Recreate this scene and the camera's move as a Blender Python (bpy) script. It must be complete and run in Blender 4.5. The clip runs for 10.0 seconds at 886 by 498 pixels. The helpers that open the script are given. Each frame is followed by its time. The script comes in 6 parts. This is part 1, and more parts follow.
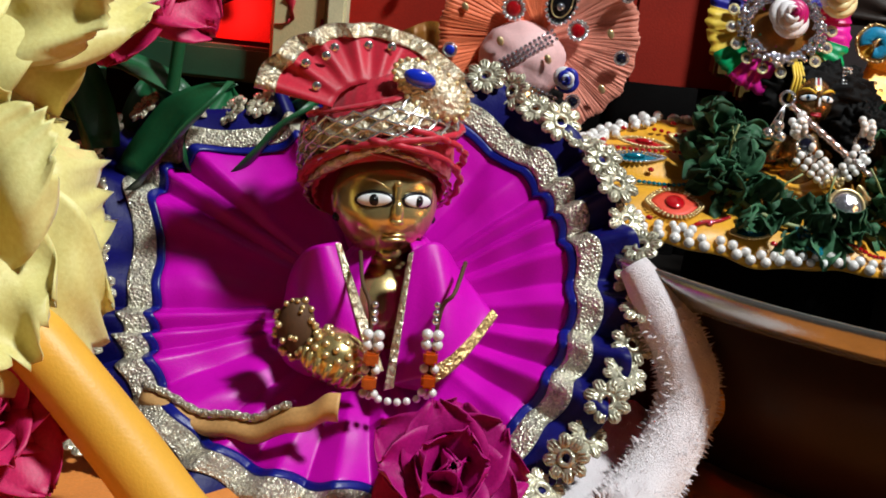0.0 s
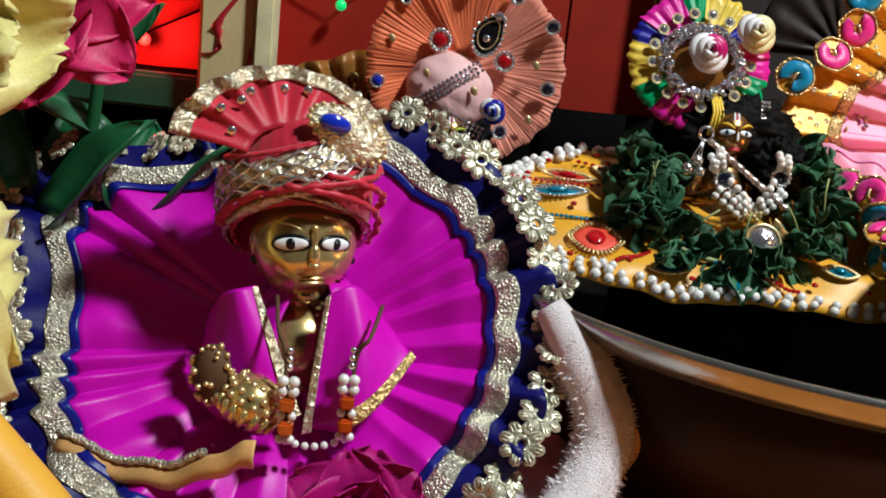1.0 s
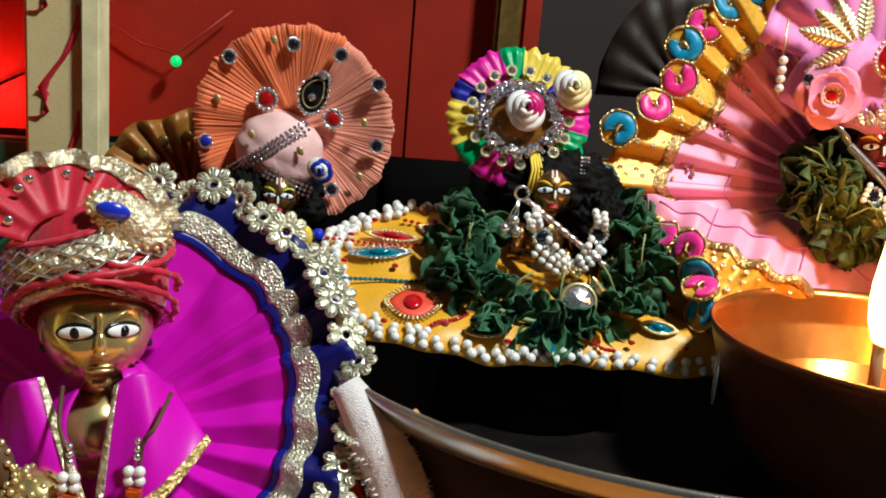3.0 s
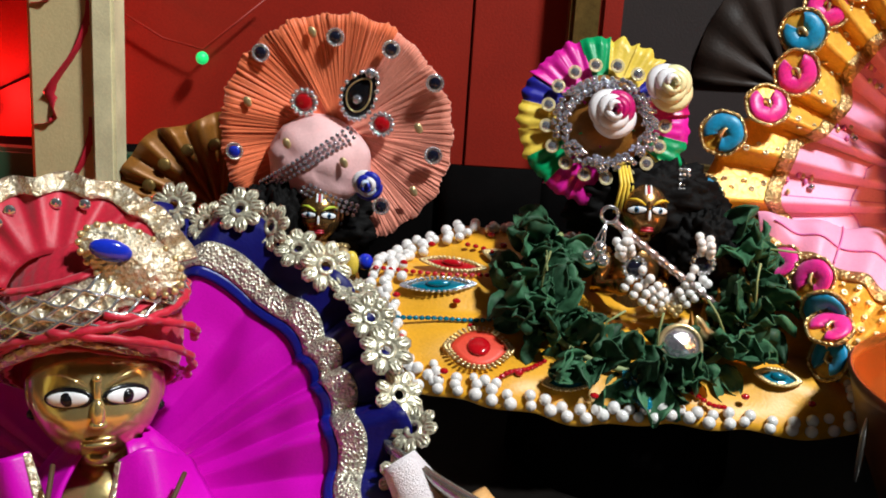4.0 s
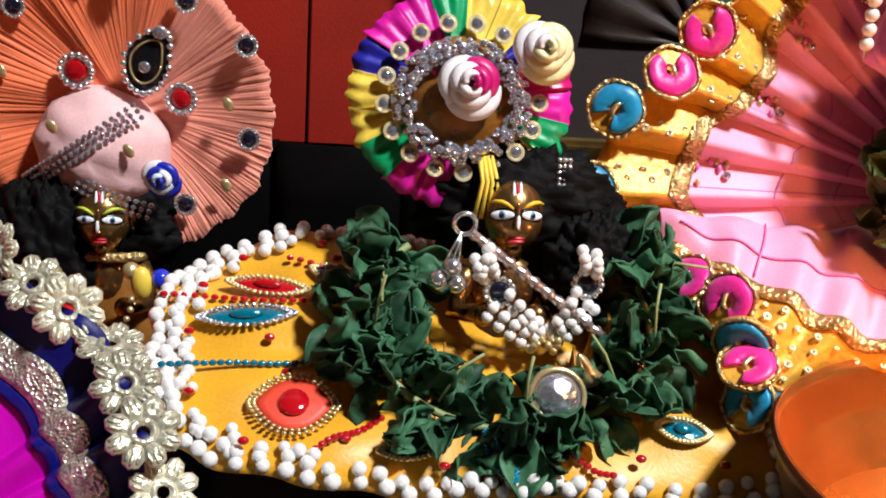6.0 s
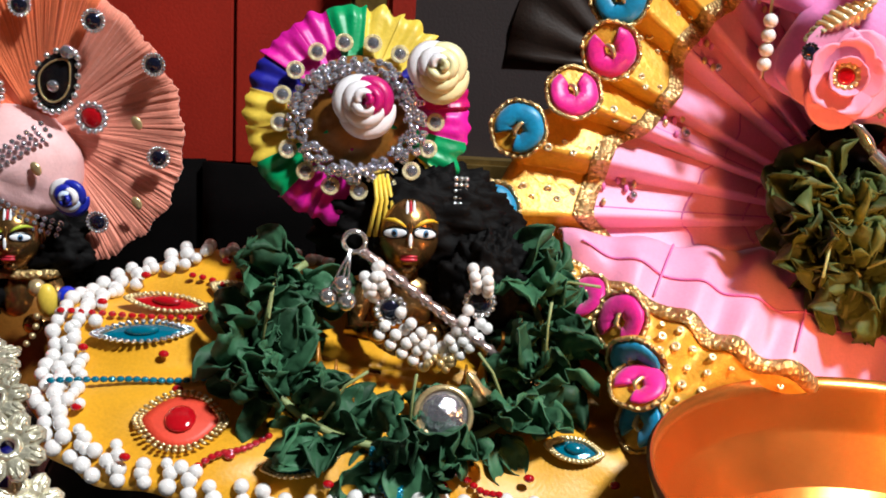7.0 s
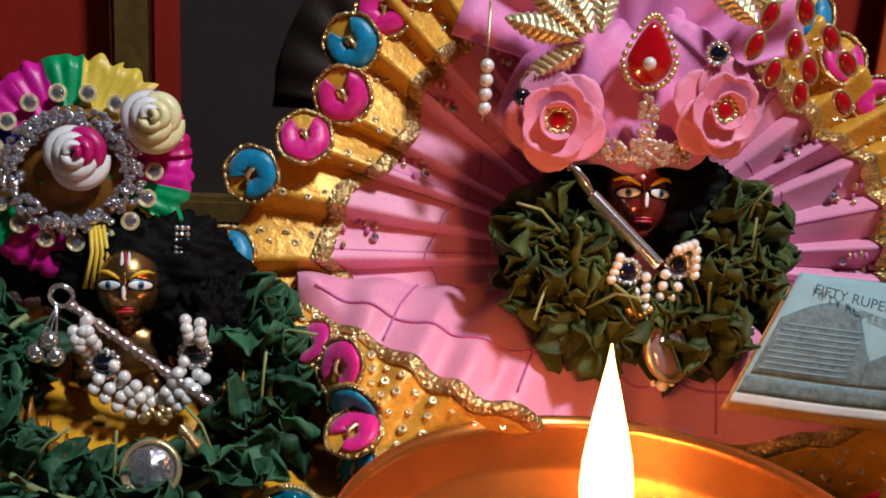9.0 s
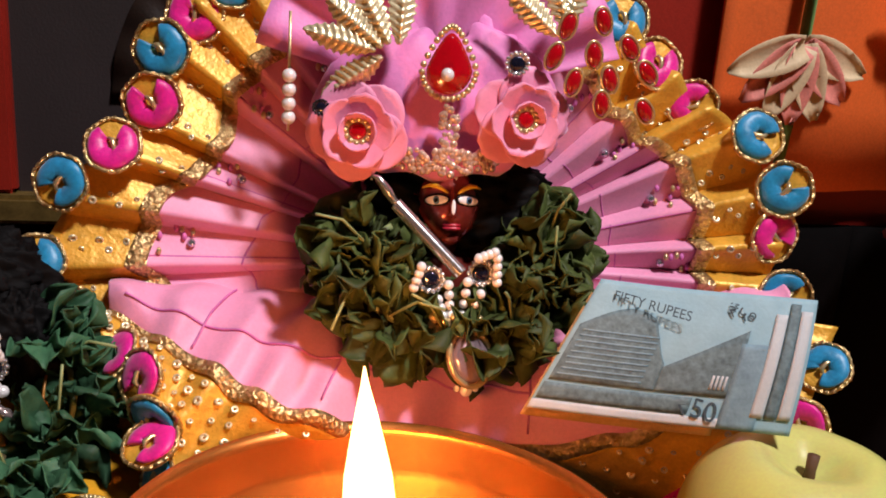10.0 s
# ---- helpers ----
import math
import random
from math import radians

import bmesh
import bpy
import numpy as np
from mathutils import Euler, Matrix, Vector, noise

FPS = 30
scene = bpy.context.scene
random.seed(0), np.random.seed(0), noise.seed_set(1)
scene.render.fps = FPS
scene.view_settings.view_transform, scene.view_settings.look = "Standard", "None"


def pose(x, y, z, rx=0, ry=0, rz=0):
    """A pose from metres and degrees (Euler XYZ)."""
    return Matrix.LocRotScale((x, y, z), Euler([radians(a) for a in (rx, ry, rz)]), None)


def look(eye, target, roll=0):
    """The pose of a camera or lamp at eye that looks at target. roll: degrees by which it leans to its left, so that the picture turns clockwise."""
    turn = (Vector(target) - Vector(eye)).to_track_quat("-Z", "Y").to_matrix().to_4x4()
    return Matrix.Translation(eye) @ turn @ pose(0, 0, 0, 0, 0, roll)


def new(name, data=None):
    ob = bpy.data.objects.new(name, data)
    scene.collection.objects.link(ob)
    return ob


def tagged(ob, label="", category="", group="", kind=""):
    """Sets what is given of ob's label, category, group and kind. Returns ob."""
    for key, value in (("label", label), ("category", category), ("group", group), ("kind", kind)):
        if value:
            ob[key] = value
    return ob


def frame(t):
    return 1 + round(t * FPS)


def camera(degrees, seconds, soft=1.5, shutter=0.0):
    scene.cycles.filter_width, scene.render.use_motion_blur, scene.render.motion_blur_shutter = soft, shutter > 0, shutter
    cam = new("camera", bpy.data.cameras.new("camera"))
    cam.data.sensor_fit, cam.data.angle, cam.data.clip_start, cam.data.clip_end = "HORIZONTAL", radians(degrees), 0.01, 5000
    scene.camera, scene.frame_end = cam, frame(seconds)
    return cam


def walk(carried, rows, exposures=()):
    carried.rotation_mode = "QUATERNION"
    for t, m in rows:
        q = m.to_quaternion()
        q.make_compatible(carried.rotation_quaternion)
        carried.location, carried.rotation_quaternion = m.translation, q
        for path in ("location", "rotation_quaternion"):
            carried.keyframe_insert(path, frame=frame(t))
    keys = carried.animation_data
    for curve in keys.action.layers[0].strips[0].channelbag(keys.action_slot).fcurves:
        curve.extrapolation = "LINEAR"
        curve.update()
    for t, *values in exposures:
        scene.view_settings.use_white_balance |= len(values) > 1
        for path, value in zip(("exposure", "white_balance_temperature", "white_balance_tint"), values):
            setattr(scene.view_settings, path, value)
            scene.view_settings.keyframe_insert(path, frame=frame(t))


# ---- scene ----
cam = camera(46.3, 10.0, 1.8)
METRES, EYE, TILT, LEAN, TURN = 0.55, 0.24, -13.0, -8.0, 0.0
PATH = [
    (0, (0.017, 0.002, 0.256), (0.007, 1.944, -0.223), 6.0),
    (0.5, (0.017, 0.003, 0.274), (0.042, 1.934, -0.246), 6.1),
    (1, (0.032, 0.005, 0.277), (0.098, 1.944, -0.207), 6.2),
    (1.5, (0.055, 0.001, 0.289), (0.196, 1.938, -0.19), 6.7),
    (2, (0.068, 0.0, 0.308), (0.245, 1.925, -0.206), 6.5),
    (2.5, (0.094, 0.003, 0.306), (0.267, 1.94, -0.162), 6.0),
    (2.7, (0.096, 0.005, 0.311), (0.263, 1.94, -0.164), 5.4),
    (3.8, (0.101, 0.076, 0.316), (0.141, 2.01, -0.194), 3.9),
    (4, (0.094, 0.097, 0.312), (0.13, 2.027, -0.211), 3.8),
    (4.5, (0.088, 0.148, 0.316), (0.132, 2.051, -0.296), 3.5),
    (5, (0.096, 0.188, 0.306), (0.175, 2.101, -0.271), 3.5),
    (5.5, (0.111, 0.196, 0.306), (0.24, 2.102, -0.288), 3.5),
    (6, (0.131, 0.197, 0.312), (0.31, 2.088, -0.316), 4.1),
    (6.2, (0.141, 0.197, 0.312), (0.328, 2.096, -0.287), 4.0),
    (7.3, (0.169, 0.193, 0.313), (0.313, 2.104, -0.26), 4.1),
    (7.5, (0.168, 0.193, 0.313), (0.322, 2.109, -0.242), 4.2),
    (8, (0.181, 0.193, 0.314), (0.351, 2.11, -0.231), 3.8),
    (8.5, (0.206, 0.191, 0.324), (0.431, 2.095, -0.247), 3.6),
    (9, (0.233, 0.191, 0.329), (0.497, 2.091, -0.236), 3.8),
    (9.5, (0.259, 0.191, 0.335), (0.567, 2.077, -0.254), 4.1),
    (10, (0.281, 0.186, 0.348), (0.619, 2.052, -0.287), 4.2),
]
walk(cam, [(t, look(eye, target, roll)) for t, eye, target, roll in PATH],
     [(0.0, 0.0, 6500, 5), (1.5, -0.1, 6300, -2), (2.5, 0.0, 6500, -8), (4.0, 0.1, 6500, 6), (5.0, 0.0, 6400, -2), (5.5, 0.08, 6000, 0), (6.0, 0.3, 6500, 10),
      (7.5, -0.05, 6450, 5), (8.5, -1.2, 6450, 0), (9.0, -0.75, 6200, 10), (9.5, -0.55, 6500, 10), (10.0, -0.45, 6800, 22)])

# ---- light ----
TAU = 2 * math.pi
world = bpy.data.worlds.new("world")
scene.world = world
world.use_nodes = True
world.node_tree.nodes["Background"].inputs[0].default_value = (0.05, 0.035, 0.03, 1)
world.node_tree.nodes["Background"].inputs[1].default_value = 0.1


def lamp(name, kind, at, target, energy, colour, size):
    data = bpy.data.lights.new(name, kind)
    data.energy, data.color = energy, colour
    if kind == "AREA":
        data.size = size
    else:
        data.shadow_soft_size = size
    ob = new(name, data)
    ob.matrix_world = look(at, target)
    return ob


lamp("ceiling_bulb", "AREA", (0.74, -0.03, 1.42), (0.2, 0.45, 0.15), 31, (0.95, 0.98, 1.0), 0.14)
lamp("wick_glow", "POINT", (0.308, 0.413, 0.228), (0, 0, 0), 0.33, (1.0, 0.36, 0.1), 0.006)
lamp("red_bulb_glow", "POINT", (-0.128, 0.59, 0.232), (0, 0, 0), 0.22, (1.0, 0.03, 0.03), 0.004)


# ---- materials ----
def rgb(c):
    return (c[0], c[1], c[2], 1)


def mat(name, colour, rough=0.5, metal=0.0, vary=0.25, scale=60.0, bump=0.2, fine=900.0, sheen=0.0, coat=0.0, trans=0.0, cells=0.0, second=None, glow=0.0, rand=0.0, ior=1.45, dist=0.0005, spec=0.5):
    m = bpy.data.materials.new(name)
    m.use_nodes = True
    nt = m.node_tree
    b = nt.nodes["Principled BSDF"]
    tex = nt.nodes.new("ShaderNodeTexCoord")
    n1 = nt.nodes.new("ShaderNodeTexNoise")
    n1.inputs["Scale"].default_value, n1.inputs["Detail"].default_value = scale, 5
    n2 = nt.nodes.new("ShaderNodeTexNoise")
    n2.inputs["Scale"].default_value, n2.inputs["Detail"].default_value = fine, 3
    for n in (n1, n2):
        nt.links.new(tex.outputs["Object"], n.inputs["Vector"])
    ramp = nt.nodes.new("ShaderNodeValToRGB")
    ramp.color_ramp.elements[0].position, ramp.color_ramp.elements[1].position = 0.32, 0.68
    dark = second or tuple(v * (1 - vary) for v in colour)
    ramp.color_ramp.elements[0].color = rgb(dark)
    ramp.color_ramp.elements[1].color = rgb(tuple(min(1, v * (1 + vary * 0.5)) for v in colour))
    mixf = nt.nodes.new("ShaderNodeMath")
    mixf.operation = "MULTIPLY_ADD"
    mixf.inputs[1].default_value = 0.3
    nt.links.new(n2.outputs["Fac"], mixf.inputs[0])
    sub = nt.nodes.new("ShaderNodeMath")
    sub.operation = "MULTIPLY"
    sub.inputs[1].default_value = 0.7
    nt.links.new(n1.outputs["Fac"], sub.inputs[0])
    nt.links.new(sub.outputs[0], mixf.inputs[2])
    nt.links.new(mixf.outputs[0], ramp.inputs["Fac"])
    out = ramp.outputs["Color"]
    if rand:
        info = nt.nodes.new("ShaderNodeObjectInfo")
        hsv = nt.nodes.new("ShaderNodeHueSaturation")
        mr = nt.nodes.new("ShaderNodeMapRange")
        mr.inputs["To Min"].default_value, mr.inputs["To Max"].default_value = 1 - rand, 1 + rand
        nt.links.new(info.outputs["Random"], mr.inputs["Value"])
        nt.links.new(mr.outputs[0], hsv.inputs["Value"])
        nt.links.new(out, hsv.inputs["Color"])
        out = hsv.outputs["Color"]
    nt.links.new(out, b.inputs["Base Color"])
    b.inputs["Roughness"].default_value, b.inputs["Metallic"].default_value = rough, metal
    b.inputs["IOR"].default_value, b.inputs["Specular IOR Level"].default_value = ior, spec
    b.inputs["Sheen Weight"].default_value, b.inputs["Coat Weight"].default_value = sheen, coat
    b.inputs["Transmission Weight"].default_value = trans
    if glow:
        b.inputs["Emission Color"].default_value = rgb(colour)
        b.inputs["Emission Strength"].default_value = glow
    bm_node = nt.nodes.new("ShaderNodeBump")
    bm_node.inputs["Strength"].default_value, bm_node.inputs["Distance"].default_value = bump, dist
    if cells:
        vor = nt.nodes.new("ShaderNodeTexVoronoi")
        vor.inputs["Scale"].default_value = cells
        nt.links.new(tex.outputs["Object"], vor.inputs["Vector"])
        add = nt.nodes.new("ShaderNodeMath")
        nt.links.new(vor.outputs["Distance"], add.inputs[0])
        nt.links.new(n2.outputs["Fac"], add.inputs[1])
        nt.links.new(add.outputs[0], bm_node.inputs["Height"])
    else:
        nt.links.new(n2.outputs["Fac"], bm_node.inputs["Height"])
    nt.links.new(bm_node.outputs["Normal"], b.inputs["Normal"])
    return m


M_PURPLE = mat("magenta_satin", (0.58, 0.002, 0.44), 0.36, vary=0.2, scale=25, spec=0.3, bump=0.15, fine=1500)
M_NAVY = mat("navy_satin", (0.004, 0.004, 0.1), 0.45, vary=0.3, spec=0.25)
M_PIPING = mat("blue_piping", (0.004, 0.008, 0.19), 0.35)
M_SILVER = mat("silver_lace", (0.78, 0.74, 0.6), 0.3, 0.7, vary=0.5, scale=320, cells=900, bump=1.0, dist=0.001)
M_PLASTIC = mat("pearly_sequin", (0.66, 0.63, 0.48), 0.22, 0.5, vary=0.4, scale=260, cells=700, bump=0.7, coat=0.5, rand=0.25)
M_BRASS = mat("polished_brass", (0.78, 0.6, 0.26), 0.22, 0.8, vary=0.25, scale=90, bump=0.12, fine=400)
M_WHITE = mat("white_enamel", (0.85, 0.87, 0.9), 0.25, vary=0.05)
M_BLACK = mat("black_enamel", (0.006, 0.006, 0.008), 0.25, vary=0.1)
M_RED = mat("red_cloth", (0.5, 0.005, 0.03), 0.5, vary=0.3, sheen=0.2)
M_GOLDLACE = mat("gold_lace", (0.78, 0.58, 0.28), 0.28, 0.8, vary=0.45, scale=180, cells=600, bump=1.0, dist=0.0009, second=(0.35, 0.2, 0.06))
M_SILVERLACE = mat("silver_gold_braid", (0.85, 0.78, 0.62), 0.25, 0.7, vary=0.45, scale=220, cells=420, bump=1.0, dist=0.001, second=(0.45, 0.3, 0.15))
M_BLUEGEM = mat("blue_gem", (0.01, 0.03, 0.5), 0.12, coat=1.0, vary=0.1)
M_PEARL = mat("pearl", (0.84, 0.81, 0.79), 0.16, 0.1, vary=0.1, coat=1.0, bump=0.02)
M_SILVERBEAD = mat("silver_bead", (0.8, 0.8, 0.82), 0.15, 0.9, vary=0.1, bump=0.05)
M_CRYSTAL = mat("crystal", (0.62, 0.63, 0.72), 0.06, 0.85, vary=0.15, scale=500, coat=1.0, cells=700, bump=0.5)
M_AMBER = mat("amber_stone", (0.65, 0.1, 0.01), 0.1, vary=0.3, coat=1.0)
M_REDGEM = mat("red_gem", (0.45, 0.004, 0.01), 0.1, vary=0.2, coat=1.0)
M_TEALGEM = mat("teal_gem", (0.0, 0.16, 0.25), 0.1, 0.2, vary=0.3, coat=1.0)
M_DARKGEM = mat("dark_mirror", (0.01, 0.012, 0.03), 0.05, 0.3, vary=0.1, coat=1.0)
M_CORAL = mat("coral_cloth", (0.7, 0.06, 0.03), 0.5, vary=0.2)
M_YELLOW = mat("yellow_satin", (0.72, 0.34, 0.01), 0.42, vary=0.22, scale=40, sheen=0.25)
M_GOLDCLOTH = mat("gold_brocade", (0.74, 0.38, 0.045), 0.38, 0.2, vary=0.3, scale=120, cells=300, bump=0.4)
M_PINK = mat("pink_organza", (0.82, 0.31, 0.49), 0.5, vary=0.18, scale=30, sheen=0.3, bump=0.12)
M_PINKLINE = mat("magenta_thread", (0.66, 0.16, 0.44), 0.5)
M_PINKTURBAN = mat("pink_turban", (0.76, 0.22, 0.5), 0.55, vary=0.2, sheen=0.3)
M_MAGENTA = mat("magenta_thread_fill", (0.72, 0.01, 0.25), 0.4, vary=0.3, scale=250, sheen=0.3)
M_TEAL = mat("teal_thread_fill", (0.0, 0.22, 0.42), 0.4, vary=0.35, scale=250, sheen=0.3)
M_ORANGE = mat("orange_organza", (0.88, 0.19, 0.07), 0.55, vary=0.2, scale=60, sheen=0.3)
M_SALMON = mat("salmon_organza", (0.85, 0.29, 0.2), 0.55, vary=0.2, scale=60, sheen=0.3)
M_PALEPINK = mat("pale_pink_cloth", (0.8, 0.48, 0.48), 0.55, vary=0.15)
M_BROWNFAN = mat("brown_organza", (0.26, 0.1, 0.014), 0.45, 0.2, vary=0.4)
M_HAIR = mat("black_hair", (0.003, 0.0025, 0.0025), 0.7, vary=0.4, spec=0.12)
M_LEAF = mat("basil_leaf", (0.033, 0.105, 0.05), 0.58, spec=0.3, vary=0.45, scale=110, bump=0.4, fine=500, rand=0.4)
M_LEAF2 = mat("wilted_leaf", (0.055, 0.075, 0.018), 0.6, spec=0.3, vary=0.45, scale=110, bump=0.5, fine=500, rand=0.4)
M_STALK = mat("leaf_stalk", (0.25, 0.3, 0.12), 0.5)
M_COPPER = mat("copper_bowl", (0.8, 0.27, 0.06), 0.27, 0.9, vary=0.25, scale=45, bump=0.12, fine=300)
M_OIL = mat("lamp_oil", (0.5, 0.16, 0.03), 0.05, vary=0.2, coat=1.0)
M_FLAME = mat("flame", (1.0, 0.66, 0.26), 0.5, glow=7)
M_WICK = mat("wick", (0.3, 0.18, 0.09), 0.9)
# darker copy of the bowl's copper: shade on its outside put into the colour
M_COPPER_SHADED = mat("shaded_copper", (0.11, 0.035, 0.012), 0.42, 0.5, vary=0.45, scale=40)
M_APPLE = mat("green_apple", (0.5, 0.55, 0.14), 0.3, vary=0.25, scale=35, bump=0.05, second=(0.5, 0.45, 0.15), coat=0.3)
M_STEM = mat("brown_stem", (0.1, 0.045, 0.02), 0.7)
M_NOTE = mat("bank_note_paper", (0.26, 0.42, 0.47), 0.65, vary=0.12, scale=150)
M_NOTE_EDGE = mat("note_white_margin", (0.5, 0.52, 0.52), 0.65, vary=0.12)
M_NOTE_INK = mat("note_grey_ink", (0.13, 0.19, 0.2), 0.65, vary=0.5, scale=420)
M_NOTE_BLUE = mat("note_blue_ink", (0.18, 0.29, 0.34), 0.65, vary=0.3, scale=220)
M_TRAY = mat("dark_steel_tray", (0.012, 0.01, 0.009), 0.3, 0.3, vary=0.4)
M_RIM = mat("polished_rim", (0.42, 0.42, 0.4), 0.22, 0.85, vary=0.3, scale=35)
M_TRAYSIDE = mat("brown_enamel", (0.02, 0.006, 0.003), 0.5, 0.0, vary=0.4, scale=30, spec=0.25)
M_CLOTH = mat("orange_cloth", (0.75, 0.24, 0.03), 0.7, vary=0.25, scale=40, sheen=0.3, bump=0.3)
M_PLUSH = mat("white_plush", (0.95, 0.84, 0.88), 0.95, vary=0.2, scale=90, sheen=0.8, bump=0.9, fine=1800, dist=0.0012)
M_BEIGE = mat("beige_lining", (0.6, 0.33, 0.12), 0.55, vary=0.3, scale=50)
M_BACK = mat("red_painted_board", (0.3, 0.015, 0.006), 0.5, vary=0.35, scale=12)
M_CREAM = mat("cream_wood", (0.62, 0.5, 0.26), 0.5, vary=0.2, scale=20)
M_DARK = mat("near_black", (0.0022, 0.0018, 0.0018), 0.9, vary=0.4, spec=0.05)
M_GREENTRIM = mat("green_trim", (0.01, 0.07, 0.035), 0.5)
M_GOLDFRAME = mat("gilt_frame", (0.22, 0.14, 0.04), 0.4, 0.6, vary=0.4, scale=150)
M_PRINT = mat("dull_print", (0.014, 0.009, 0.008), 0.6, vary=0.6, scale=14, second=(0.03, 0.02, 0.02))
M_HANGING = mat("orange_hanging", (0.75, 0.13, 0.02), 0.6, vary=0.3, scale=14)
M_LOTUS = mat("lotus_print", (0.75, 0.25, 0.2), 0.6, vary=0.4, scale=60)
M_LOTUSCREAM = mat("lotus_cream", (0.65, 0.5, 0.3), 0.6)
M_STEMGREEN = mat("printed_green_stem", (0.1, 0.2, 0.04), 0.6)
M_YPETAL = mat("yellow_petal", (0.74, 0.7, 0.3), 0.5, vary=0.2, scale=30, sheen=0.2, bump=0.25, fine=600, second=(0.62, 0.52, 0.16))
M_PPETAL = mat("pink_petal", (0.6, 0.015, 0.12), 0.5, vary=0.4, scale=40)
M_ROSE = mat("fresh_rose", (0.4, 0.004, 0.16), 0.5, vary=0.5, scale=60, spec=0.3)
M_STAMEN = mat("dry_stamen", (0.45, 0.22, 0.12), 0.7, vary=0.5, scale=300)
M_GLEAF = mat("plastic_leaf", (0.012, 0.1, 0.035), 0.4, vary=0.4, scale=40)
M_STICK = mat("yellow_tube", (0.8, 0.42, 0.05), 0.45, vary=0.12, scale=30)
M_PINKPETAL = mat("pink_foam_petal", (0.85, 0.3, 0.46), 0.5, vary=0.12, scale=60)
M_GOLD = mat("gold_leaf_metal", (0.75, 0.58, 0.3), 0.28, 0.7, vary=0.25, scale=200, bump=0.3)
M_GOLDPALE = mat("pale_gold_foil", (0.85, 0.74, 0.46), 0.26, 0.45, vary=0.3, scale=260, bump=0.4)
M_WALL = mat("room_plaster", (0.12, 0.09, 0.075), 0.8, vary=0.12, scale=4)
M_FLOOR = mat("room_floor", (0.2, 0.15, 0.12), 0.5, vary=0.3, scale=6)
M_WOOD = mat("table_wood", (0.2, 0.09, 0.04), 0.5, vary=0.4, scale=9)
M_COL = {
    "green": mat("green_ribbon", (0.0, 0.3, 0.1), 0.4, vary=0.3), "yellow": mat("lemon_ribbon", (0.78, 0.55, 0.07), 0.4, vary=0.2),
    "magenta": mat("magenta_ribbon", (0.7, 0.01, 0.33), 0.4, vary=0.3), "navy": mat("navy_ribbon", (0.015, 0.015, 0.28), 0.4, vary=0.3),
    "white": mat("white_ribbon", (0.8, 0.76, 0.78), 0.35, vary=0.1), "cream": mat("cream_ribbon", (0.82, 0.76, 0.42), 0.35, vary=0.15),
    "maroon": mat("maroon_ribbon", (0.5, 0.005, 0.14), 0.35, vary=0.2), "blue": mat("blue_ribbon", (0.01, 0.02, 0.35), 0.35, vary=0.2),
    "pale": mat("pale_blue_ribbon", (0.55, 0.65, 0.85), 0.35, vary=0.1),
}
M_PAINT = {
    "yellow": mat("yellow_paint", (0.8, 0.5, 0.03), 0.4), "lime": mat("lime_paint", (0.5, 0.6, 0.05), 0.4), "red": mat("red_paint", (0.5, 0.02, 0.04), 0.3),
    "pink": mat("pink_paint", (0.75, 0.2, 0.25), 0.35), "iris": mat("iris_blue", (0.08, 0.2, 0.35), 0.2), "face": mat("bronze_face", (0.38, 0.2, 0.07), 0.25, 0.9, vary=0.4),
    "dark": mat("dark_red_face", (0.26, 0.035, 0.025), 0.2, 0.4, vary=0.5, coat=0.6),
}


# ---- mesh helpers ----
def thing(name, m, label, category, group=""):
    ob = new(name)
    ob.empty_display_size = 0.01
    ob.matrix_world = m
    return tagged(ob, label, category, group)


def mesh_of(name, bm, material, smooth=True):
    me = bpy.data.meshes.new(name)
    bm.to_mesh(me)
    bm.free()
    for m in material if isinstance(material, (list, tuple)) else [material]:
        me.materials.append(m)
    if smooth:
        me.polygons.foreach_set("use_smooth", [True] * len(me.polygons))
    return me


def part(name, bm, material, parent, label="", m=None, smooth=True):
    me = bm if isinstance(bm, bpy.types.Mesh) else mesh_of(name, bm, material, smooth)
    ob = new(name, me)
    ob.parent = parent
    if m is not None:
        ob.matrix_basis = m
    return tagged(ob, label)


def solid(name, bm, material, label, category, kind="", group="", m=None, smooth=True):
    ob = new(name, mesh_of(name, bm, material, smooth))
    if m is not None:
        ob.matrix_world = m
    return tagged(ob, label, category, group, kind)


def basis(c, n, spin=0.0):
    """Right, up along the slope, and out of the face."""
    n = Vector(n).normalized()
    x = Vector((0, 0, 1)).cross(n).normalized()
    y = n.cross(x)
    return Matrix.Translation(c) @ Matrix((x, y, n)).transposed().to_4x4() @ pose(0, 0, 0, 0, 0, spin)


def sheet(bm, f, nu, nv, wrap=False, mi=0):
    rows = [[bm.verts.new(f(i / nu, j / nv)) for j in range(nv + 1)] for i in range(nu if wrap else nu + 1)]
    for i in range(nu):
        a, b = rows[i], rows[(i + 1) % len(rows)]
        for j in range(nv):
            bm.faces.new((a[j], b[j], b[j + 1], a[j + 1])).material_index = mi
    return bm


def thick(bm, d):
    """A second skin d below the first along its normals, joined at the edges."""
    bm.normal_update()
    faces, edges = bm.faces[:], [e for e in bm.edges if e.is_boundary]
    low = {v: bm.verts.new(v.co - v.normal * d) for v in bm.verts[:]}
    for f in faces:
        bm.faces.new([low[v] for v in reversed(f.verts)]).material_index = f.material_index
    for e in edges:
        a, b = e.verts
        if e.link_loops and e.link_loops[0].vert is not a:
            a, b = b, a
        bm.faces.new((b, a, low[a], low[b])).material_index = e.link_faces[0].material_index
    return bm


